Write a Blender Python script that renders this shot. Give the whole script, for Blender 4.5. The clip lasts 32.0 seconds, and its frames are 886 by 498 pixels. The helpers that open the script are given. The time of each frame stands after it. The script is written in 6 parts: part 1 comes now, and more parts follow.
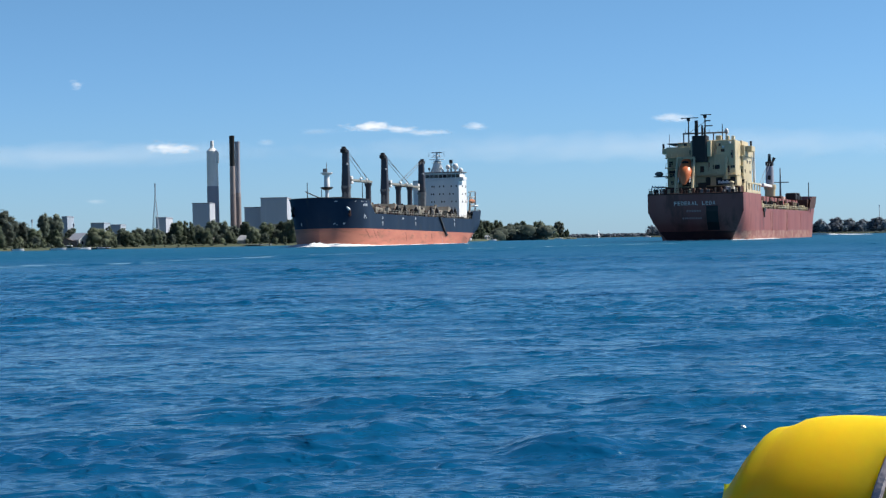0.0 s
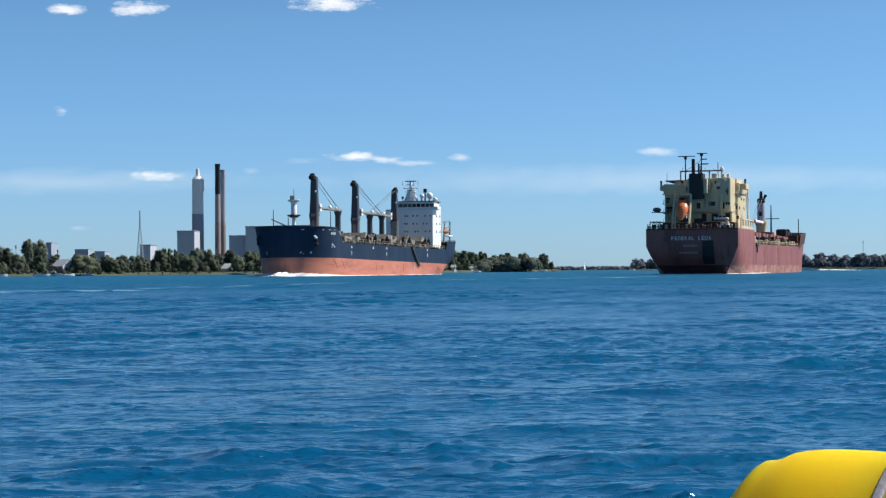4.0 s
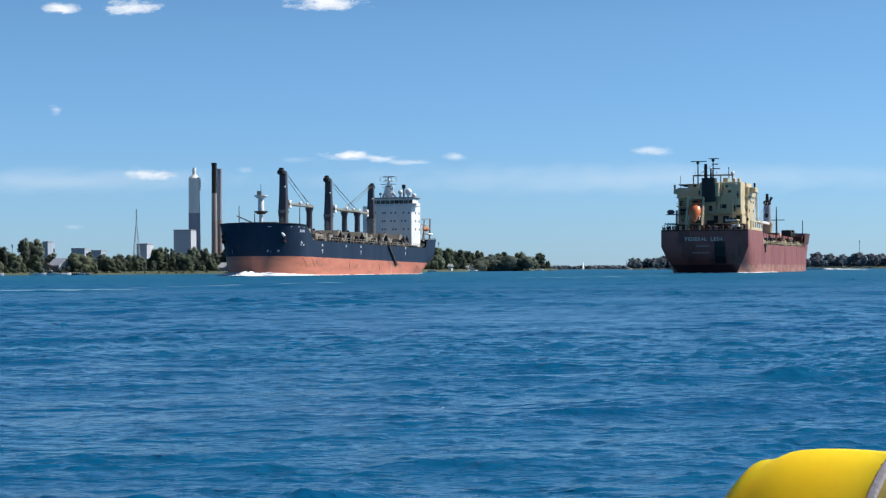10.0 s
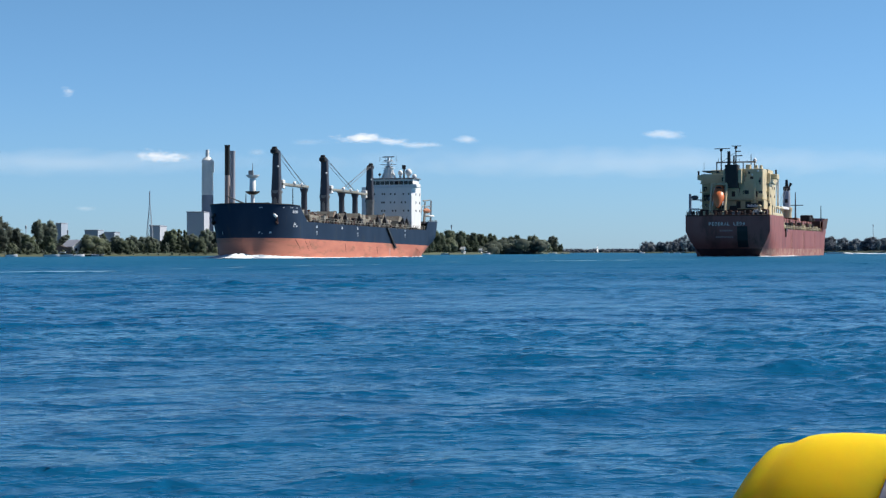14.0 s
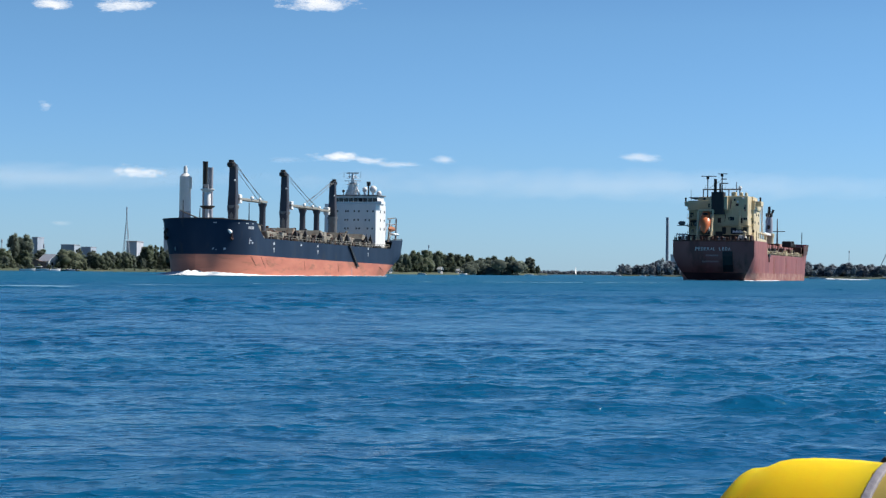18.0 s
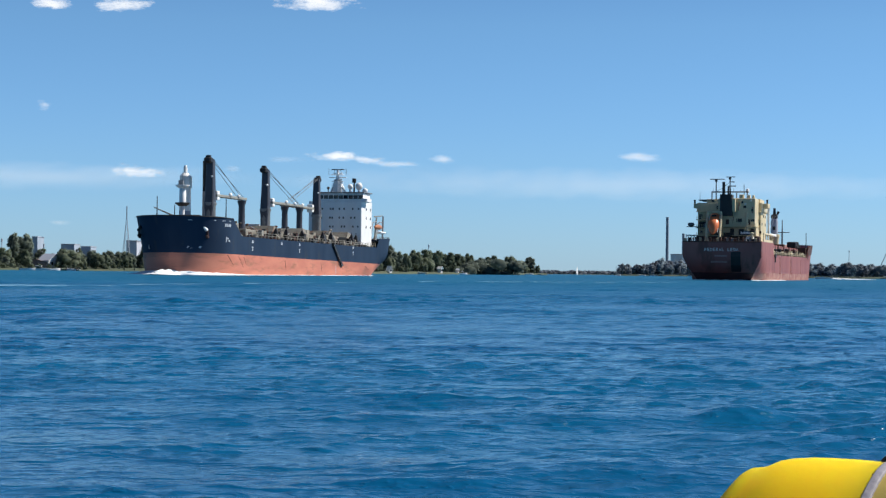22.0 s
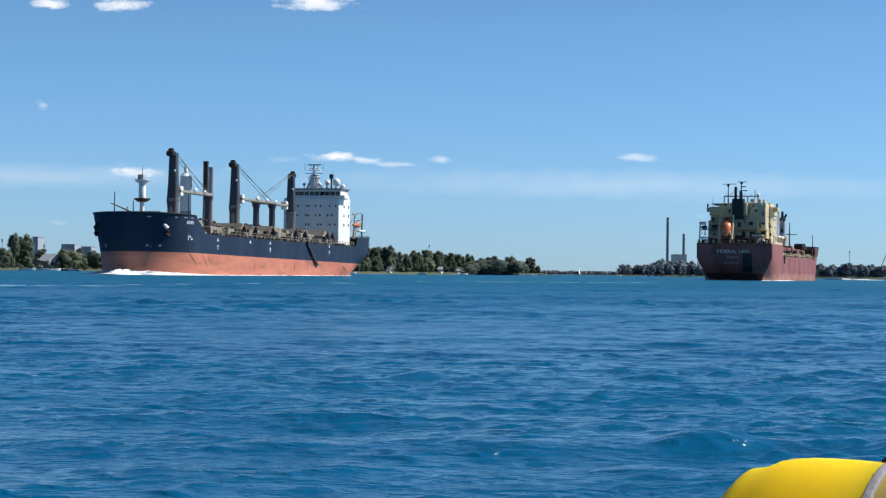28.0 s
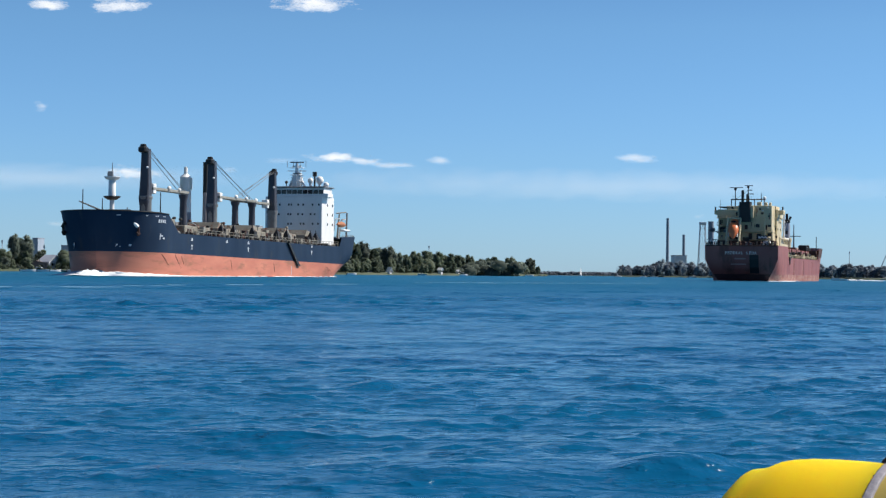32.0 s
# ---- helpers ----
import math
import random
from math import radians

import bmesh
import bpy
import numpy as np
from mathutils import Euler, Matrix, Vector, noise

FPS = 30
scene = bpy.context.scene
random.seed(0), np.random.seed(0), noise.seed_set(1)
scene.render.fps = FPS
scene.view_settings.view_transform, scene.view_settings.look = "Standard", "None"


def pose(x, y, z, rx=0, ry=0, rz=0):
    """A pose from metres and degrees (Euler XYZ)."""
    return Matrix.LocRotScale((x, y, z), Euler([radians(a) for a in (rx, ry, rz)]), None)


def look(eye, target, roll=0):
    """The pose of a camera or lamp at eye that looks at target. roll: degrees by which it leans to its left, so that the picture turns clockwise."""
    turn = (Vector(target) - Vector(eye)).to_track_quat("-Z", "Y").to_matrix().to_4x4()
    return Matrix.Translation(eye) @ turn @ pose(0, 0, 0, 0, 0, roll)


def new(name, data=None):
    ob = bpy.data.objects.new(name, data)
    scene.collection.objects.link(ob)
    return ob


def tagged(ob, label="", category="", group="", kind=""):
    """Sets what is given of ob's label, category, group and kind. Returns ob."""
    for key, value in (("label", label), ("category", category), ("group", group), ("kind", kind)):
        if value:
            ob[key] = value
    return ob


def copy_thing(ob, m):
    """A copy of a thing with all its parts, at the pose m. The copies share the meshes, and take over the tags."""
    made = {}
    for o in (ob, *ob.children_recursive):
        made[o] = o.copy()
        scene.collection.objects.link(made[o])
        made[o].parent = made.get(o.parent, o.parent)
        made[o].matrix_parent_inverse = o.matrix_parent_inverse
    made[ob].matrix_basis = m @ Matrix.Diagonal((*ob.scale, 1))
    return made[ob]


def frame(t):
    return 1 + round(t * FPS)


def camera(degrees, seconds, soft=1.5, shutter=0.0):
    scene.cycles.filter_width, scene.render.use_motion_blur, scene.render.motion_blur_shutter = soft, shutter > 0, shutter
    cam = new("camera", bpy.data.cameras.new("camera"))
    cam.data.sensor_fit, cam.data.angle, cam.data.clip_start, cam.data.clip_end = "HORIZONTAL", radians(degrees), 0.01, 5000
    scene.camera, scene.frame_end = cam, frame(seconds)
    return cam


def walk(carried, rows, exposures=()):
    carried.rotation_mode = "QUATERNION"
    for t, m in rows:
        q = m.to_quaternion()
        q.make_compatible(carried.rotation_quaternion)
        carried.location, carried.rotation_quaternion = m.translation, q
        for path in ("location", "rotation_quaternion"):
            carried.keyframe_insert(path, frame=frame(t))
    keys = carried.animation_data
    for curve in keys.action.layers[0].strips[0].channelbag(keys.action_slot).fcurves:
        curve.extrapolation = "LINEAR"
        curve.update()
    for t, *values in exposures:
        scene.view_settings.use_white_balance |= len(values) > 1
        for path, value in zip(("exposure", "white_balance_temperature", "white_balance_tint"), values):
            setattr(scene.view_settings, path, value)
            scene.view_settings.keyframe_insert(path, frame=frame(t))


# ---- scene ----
H = 1.36
EYE = Vector((0, 0, H))


def aim(pan, tilt, roll):
    p, e = radians(pan), radians(tilt)
    return look(EYE, EYE + Vector((math.sin(p) * math.cos(e), math.cos(p) * math.cos(e), math.sin(e))) * 100, roll)


cam = camera(28.385, 32.0, soft=1.3)
walk(cam, [
    (0, aim(-0.866, -0.291, -1.114)), (0.5, aim(-1.148, -0.360, -0.853)), (1, aim(-0.900, -0.215, -0.546)), (1.5, aim(-0.503, -0.064, -0.274)),
    (2, aim(-0.154, 0.147, -0.155)), (2.5, aim(-0.111, 0.376, -0.189)), (3, aim(-0.288, 0.591, -0.387)), (3.5, aim(-0.388, 0.705, -0.429)),
    (5.5, aim(-0.111, 0.718, -0.345)), (6, aim(-0.120, 0.730, -0.375)), (6.5, aim(-0.153, 0.731, -0.331)), (7, aim(-0.183, 0.731, -0.380)),
    (7.5, aim(-0.228, 0.730, -0.363)), (8, aim(-0.267, 0.729, -0.389)), (8.5, aim(-0.264, 0.703, -0.360)), (9, aim(-0.199, 0.651, -0.338)),
    (9.5, aim(-0.156, 0.640, -0.347)), (10, aim(-0.238, 0.682, -0.388)), (10.5, aim(-0.415, 0.758, -0.352)), (11, aim(-0.492, 0.792, -0.309)),
    (11.5, aim(-0.411, 0.735, -0.337)), (12, aim(-0.298, 0.587, -0.348)), (12.5, aim(-0.264, 0.439, -0.386)), (13, aim(-0.334, 0.389, -0.269)),
    (13.5, aim(-0.525, 0.278, -0.193)), (14, aim(-0.659, 0.123, -0.180)), (14.5, aim(-0.555, -0.002, -0.037)), (16.5, aim(0.074, 0.746, 0.657)),
    (17, aim(0.076, 0.785, 0.622)), (17.5, aim(0.085, 0.786, 0.628)), (18, aim(0.086, 0.779, 0.647)), (18.5, aim(0.081, 0.787, 0.651)),
    (19, aim(0.085, 0.806, 0.688)), (19.5, aim(0.096, 0.814, 0.679)), (20, aim(0.095, 0.812, 0.662)), (20.5, aim(0.093, 0.811, 0.678)),
    (21, aim(0.099, 0.803, 0.681)), (21.5, aim(0.098, 0.785, 0.634)), (22, aim(0.087, 0.766, 0.668)), (22.5, aim(0.081, 0.760, 0.650)),
    (23, aim(0.087, 0.775, 0.682)), (23.5, aim(0.090, 0.778, 0.665)), (24, aim(0.087, 0.782, 0.655)), (24.5, aim(0.090, 0.785, 0.646)),
    (25, aim(0.086, 0.799, 0.655)), (25.5, aim(0.086, 0.803, 0.656)), (27.5, aim(0.070, 0.787, 0.658)), (28, aim(0.074, 0.776, 0.682)),
    (28.5, aim(0.079, 0.785, 0.633)), (29, aim(0.076, 0.801, 0.655)), (29.5, aim(0.074, 0.798, 0.651)), (30, aim(0.077, 0.764, 0.687)),
    (30.5, aim(0.065, 0.808, 0.664)), (31, aim(0.068, 0.819, 0.626)), (31.5, aim(0.082, 0.800, 0.641)), (32, aim(0.076, 0.805, 0.654)),
], exposures=((0, 0.42), (32, 0.42)))

# ---- world, sun ----
SUN_EL, SUN_AZ = 46.0, 79.0  # azimuth from straight ahead towards the right
world = bpy.data.worlds.new("sky")
scene.world = world
world.use_nodes = True
wn, wl = world.node_tree.nodes, world.node_tree.links
sky = wn.new("ShaderNodeTexSky")
sky.sky_type, sky.sun_disc = "NISHITA", False
sky.sun_elevation, sky.sun_rotation = radians(SUN_EL), radians(SUN_AZ)
sky.air_density, sky.dust_density, sky.ozone_density = 1.0, 0.1, 6.0
# sky tint by elevation: less yellow towards the horizon, dimmed overhead to deepen shade
wtc, wsep, wramp, wmul = wn.new("ShaderNodeTexCoord"), wn.new("ShaderNodeSeparateXYZ"), wn.new("ShaderNodeValToRGB"), wn.new("ShaderNodeMix")
wramp.color_ramp.elements[0].color, wramp.color_ramp.elements[1].color = (0.63, 0.95, 1.48, 1), (0.22, 0.29, 0.38, 1)
el = wramp.color_ramp.elements.new(0.14)
el.color = (0.73, 0.98, 1.18, 1)
el = wramp.color_ramp.elements.new(0.32)
el.color = (0.4, 0.53, 0.68, 1)
wmul.data_type, wmul.blend_type = "RGBA", "MULTIPLY"
wmul.inputs[0].default_value = 1.0
wl.new(wtc.outputs["Generated"], wsep.inputs[0])
wl.new(wsep.outputs[2], wramp.inputs[0])
wl.new(sky.outputs[0], wmul.inputs[6])
wl.new(wramp.outputs[0], wmul.inputs[7])
wl.new(wmul.outputs[2], wn["Background"].inputs[0])
wn["Background"].inputs[1].default_value = 0.073
sun = new("sun", bpy.data.lights.new("sun", "SUN"))
sun.data.energy, sun.data.angle, sun.data.color = 5.0, radians(0.53), (1.0, 0.95, 0.87)
sun.matrix_world = look((0, 0, 0), (-math.sin(radians(SUN_AZ)) * math.cos(radians(SUN_EL)), -math.cos(radians(SUN_AZ)) * math.cos(radians(SUN_EL)), -math.sin(radians(SUN_EL))))


# ---- mesh tools ----
class Geo:
    def __init__(self):
        self.v, self.f = [], []

    def add(self, verts, faces):
        n = len(self.v)
        self.v += [tuple(p) for p in verts]
        self.f += [tuple(i + n for i in face) for face in faces]
        return self

    def box(self, x0, x1, y0, y1, z0, z1, c=0.0):
        x0, x1, y0, y1, z0, z1 = min(x0, x1), max(x0, x1), min(y0, y1), max(y0, y1), min(z0, z1), max(z0, z1)
        c = min(c or 0.04, (x1 - x0) / 3, (y1 - y0) / 3, (z1 - z0) / 3)
        rings = []
        for z, k in ((z0, c), (z0 + c, 0), (z1 - c, 0), (z1, c)):
            a, b, d, e = x0 + k, x1 - k, y0 + k, y1 - k
            rings.append([(a + c, d, z), (b - c, d, z), (b, d + c, z), (b, e - c, z), (b - c, e, z), (a + c, e, z), (a, e - c, z), (a, d + c, z)])
        return self.loft(rings)

    def loft(self, rings, closed=True, caps=True):
        n = len(rings[0])
        verts = [p for r in rings for p in r]
        faces = []
        for i in range(len(rings) - 1):
            for j in range(n if closed else n - 1):
                k = (j + 1) % n
                faces.append((i * n + j, i * n + k, (i + 1) * n + k, (i + 1) * n + j))
        if caps and closed:
            faces += [tuple(range(n))[::-1], tuple((len(rings) - 1) * n + j for j in range(n))]
            # faces look outwards
            p = np.array([tuple(v) for v in verts], float)
            p -= p.mean(0)
            if sum(np.dot(p[f[0]], np.cross(p[f[k]], p[f[k + 1]])) for f in faces for k in range(1, len(f) - 1)) < 0:
                faces = [f[::-1] for f in faces]
        return self.add(verts, faces)

    def tube(self, p, q, r0, r1=None, n=8):
        p, q = Vector(p), Vector(q)
        r1 = r0 if r1 is None else r1
        w = (q - p).normalized()
        u = w.orthogonal().normalized()
        s = w.cross(u)
        rings = [[o + (u * math.cos(a) + s * math.sin(a)) * r for a in (2 * math.pi * i / n for i in range(n))] for o, r in ((p, r0), (q, r1))]
        return self.loft(rings)

    def lathe(self, profile, n=16, at=(0, 0, 0)):
        return self.loft([[(at[0] + r * math.cos(2 * math.pi * i / n), at[1] + r * math.sin(2 * math.pi * i / n), at[2] + z) for i in range(n)] for r, z in profile])

    def ball(self, c, rx, ry, rz, n=10, m=6, jitter=0.0, rng=random):
        rings = []
        for k in range(m + 1):
            a = math.pi * (k + 0.02 * (k == 0) - 0.02 * (k == m)) / m
            rings.append([(c[0] + rx * math.sin(a) * math.cos(b) * (1 + jitter * rng.uniform(-1, 1)), c[1] + ry * math.sin(a) * math.sin(b) * (1 + jitter * rng.uniform(-1, 1)), c[2] - rz * math.cos(a)) for b in (2 * math.pi * j / n for j in range(n))])
        return self.loft(rings)

    def mesh(self, name, material, smooth=False):
        me = bpy.data.meshes.new(name)
        me.from_pydata(self.v, [], self.f)
        me.materials.append(material)
        me.update()
        if smooth:
            me.shade_smooth()
            me.set_sharp_from_angle(angle=radians(38))
        return me


def part(name, geo, material, parent, label="", smooth=False, kind=""):
    ob = new(name, geo.mesh(name, material, smooth) if isinstance(geo, Geo) else geo)
    ob.parent = parent
    return tagged(ob, label=label, kind=kind)


def thing(name, m, label, category, group="", kind=""):
    ob = new(name)
    ob.empty_display_size = 0.5
    ob.matrix_world = m
    return tagged(ob, label=label, category=category, group=group, kind=kind)


def single(name, geo, material, m, label, category="", group="", kind="", smooth=False):
    ob = new(name, geo.mesh(name, material, smooth))
    ob.matrix_world = m
    return tagged(ob, label=label, category=category, group=group, kind=kind)


def place(az, d, z=0.0):
    """A point d metres off in depth, at az degrees to the right of straight ahead."""
    return Vector((d * math.tan(radians(az)), d, z))


# ---- materials ----
def paint(name, col, col2=None, rough=0.5, scale=0.5, stretch=(1, 1, 1), bump=0.1, fine=6.0, rust=None, rust_at=0.62, rust_scale=0.4, metal=0.0, spec=0.4):
    m = bpy.data.materials.new(name)
    m.use_nodes = True
    n, l = m.node_tree.nodes, m.node_tree.links
    b = n["Principled BSDF"]
    b.inputs["Roughness"].default_value, b.inputs["Metallic"].default_value = rough, metal
    b.inputs["Specular IOR Level"].default_value = spec
    tc, mp = n.new("ShaderNodeTexCoord"), n.new("ShaderNodeMapping")
    mp.inputs["Scale"].default_value = stretch
    l.new(tc.outputs["Object"], mp.inputs[0])
    big = n.new("ShaderNodeTexNoise")
    big.inputs["Scale"].default_value, big.inputs["Detail"].default_value = scale, 6
    l.new(mp.outputs[0], big.inputs["Vector"])
    ramp = n.new("ShaderNodeMapRange")
    ramp.inputs[1].default_value, ramp.inputs[2].default_value = 0.3, 0.7
    l.new(big.outputs[0], ramp.inputs[0])
    mix = n.new("ShaderNodeMix")
    mix.data_type = "RGBA"
    mix.inputs[6].default_value = (*col, 1)
    mix.inputs[7].default_value = (*(col2 or [c * 0.75 for c in col]), 1)
    l.new(ramp.outputs[0], mix.inputs[0])
    out = mix.outputs[2]
    if rust:
        rn = n.new("ShaderNodeTexNoise")
        rn.inputs["Scale"].default_value, rn.inputs["Detail"].default_value, rn.inputs["Roughness"].default_value = rust_scale, 8, 0.65
        l.new(mp.outputs[0], rn.inputs["Vector"])
        rr = n.new("ShaderNodeMapRange")
        rr.inputs[1].default_value, rr.inputs[2].default_value = rust_at, rust_at + 0.12
        l.new(rn.outputs[0], rr.inputs[0])
        m2 = n.new("ShaderNodeMix")
        m2.data_type = "RGBA"
        m2.inputs[7].default_value = (*rust, 1)
        l.new(rr.outputs[0], m2.inputs[0])
        l.new(out, m2.inputs[6])
        out = m2.outputs[2]
    l.new(out, b.inputs["Base Color"])
    if bump:
        fn, bp = n.new("ShaderNodeTexNoise"), n.new("ShaderNodeBump")
        fn.inputs["Scale"].default_value, fn.inputs["Detail"].default_value = fine, 4
        l.new(tc.outputs["Object"], fn.inputs["Vector"])
        bp.inputs["Strength"].default_value, bp.inputs["Distance"].default_value = bump, 0.05
        l.new(fn.outputs[0], bp.inputs["Height"])
        l.new(bp.outputs[0], b.inputs["Normal"])
    return m


RUST = (0.16, 0.07, 0.04)
M_navy = paint("navy_paint", (0.0156, 0.0296, 0.0562), (0.0257, 0.0437, 0.0764), 0.55, 0.15, (1, 1, 0.35), 0.15, 1.5, (0.035, 0.045, 0.062), 0.56, spec=0.06)
M_boot = paint("red_antifouling", (0.558, 0.209, 0.135), (0.41, 0.135, 0.0902), 0.6, 0.22, (0.35, 0.35, 1.6), 0.15, 1.0, (0.3, 0.13, 0.08), 0.51, 0.25)
M_maroon = paint("maroon_paint", (0.225, 0.055, 0.047), (0.315, 0.106, 0.085), 0.5, 0.1, (1, 1, 0.3), 0.15, 1.2, (0.16, 0.05, 0.04), 0.52, 0.25)
M_scuff = paint("scuffed_maroon", (0.221, 0.0656, 0.0533), (0.279, 0.123, 0.0984), 0.65, 0.25, (0.5, 0.5, 0.9), 0.2, 1.5, (0.36, 0.2, 0.155), 0.46, 0.6)
M_beige = paint("beige_paint", (0.636, 0.533, 0.335), (0.542, 0.447, 0.275), 0.5, 0.5, (1, 1, 0.3), 0.08, 3, RUST, 0.6, 0.6)
M_white = paint("white_paint", (0.764, 0.764, 0.754), (0.681, 0.681, 0.672), 0.45, 0.4, (1, 1, 0.3), 0.05, 3, (0.45, 0.36, 0.28), 0.7, 0.7)
M_crane = paint("crane_paint", (0.039, 0.0429, 0.0585), (0.0546, 0.0585, 0.0741), 0.5, 0.5, (1, 1, 0.4), 0.08, 3, RUST, 0.68, 0.8)
M_olive = paint("olive_deck_paint", (0.279, 0.262, 0.221), (0.164, 0.152, 0.123), 0.65, 0.4, (1, 1, 1), 0.2, 3, RUST, 0.54, 0.7)
M_rust = paint("rusty_brown", (0.0902, 0.0369, 0.0246), (0.0492, 0.0205, 0.0164), 0.7, 0.5, (1, 1, 1), 0.2, 3, (0.2, 0.12, 0.08), 0.62, 0.9)
M_black = paint("black_paint", (0.012, 0.012, 0.014), (0.02, 0.019, 0.019), 0.55, 0.6, (1, 1, 1), 0.05)
M_glass = paint("dark_glass", (0.01, 0.013, 0.017), None, 0.08, 1, (1, 1, 1), 0)
M_orange = paint("lifeboat_orange", (0.78, 0.22, 0.08), (0.62, 0.15, 0.05), 0.4, 1, (1, 1, 1), 0.05, 4)
M_steel = paint("grey_steel", (0.2, 0.21, 0.22), (0.13, 0.135, 0.14), 0.5, 0.8, (1, 1, 1), 0.08)
M_foam = paint("white_foam", (0.76, 0.79, 0.81), (0.6, 0.66, 0.7), 0.8, 0.6, (1, 1, 1), 0.6, 2)
M_conc = paint("pale_concrete", (0.6, 0.62, 0.66), (0.52, 0.54, 0.58), 0.8, 0.05, (1, 1, 0.2), 0.1, 0.5)
M_dconc = paint("grey_concrete", (0.3, 0.32, 0.38), (0.25, 0.27, 0.33), 0.8, 0.05, (1, 1, 0.2), 0.1, 0.5)
M_brown = paint("weathered_brick", (0.26, 0.215, 0.21), (0.2, 0.165, 0.165), 0.8, 0.05, (1, 1, 0.2), 0.1, 0.5)
M_pink = paint("faded_pink_brick", (0.313, 0.267, 0.258), (0.258, 0.212, 0.202), 0.8, 0.05, (1, 1, 0.2), 0.1, 0.5)
# distance haze is mixed into this concrete's base colour
M_haze = paint("haze_tinted_concrete", (0.31, 0.37, 0.45), (0.27, 0.33, 0.41), 0.8, 0.05, (1, 1, 0.2), 0.1, 0.5)
M_shed = paint("grey_cladding", (0.46, 0.49, 0.56), (0.4, 0.43, 0.5), 0.7, 0.05, (1, 1, 0.2), 0.1, 0.5)
M_bark = paint("bark", (0.09, 0.065, 0.045), (0.05, 0.036, 0.026), 0.9, 1.5, (1, 1, 0.3), 0.4, 6)
M_faint = paint("worn_lettering", (0.42, 0.27, 0.26), (0.32, 0.16, 0.15), 0.6, 2.0)
M_mark = paint("worn_white_marking", (0.55, 0.57, 0.6), (0.35, 0.38, 0.42), 0.6, 2.0)
M_cream = paint("worn_cream_lettering", (0.85, 0.76, 0.7), (0.62, 0.5, 0.46), 0.6, 2.0)
# shade under the stern put into the paint, with rust patches
M_stern_shade = paint("shaded_transom_paint", (0.045, 0.016, 0.018), (0.075, 0.028, 0.026), 0.6, 0.4, (1, 1, 0.5), 0.15, 1.5, (0.12, 0.07, 0.05), 0.66, 0.5)
M_galv = paint("galvanised_steel", (0.42, 0.46, 0.52), (0.34, 0.38, 0.44), 0.6, 0.3, (1, 1, 1), 0.05)
M_slate = paint("slate_grey", (0.19, 0.235, 0.3), (0.16, 0.2, 0.26), 0.8, 0.05, (1, 1, 0.2), 0.1, 0.5)
M_faded = paint("faded_orange", (0.42, 0.16, 0.07), (0.32, 0.13, 0.06), 0.55, 0.8, (1, 1, 1), 0.05, 4)
M_grass = paint("grass", (0.075, 0.095, 0.055), (0.05, 0.065, 0.04), 0.9, 0.03, (1, 1, 1), 0.3, 1.0, (0.13, 0.115, 0.07), 0.6, 0.02)


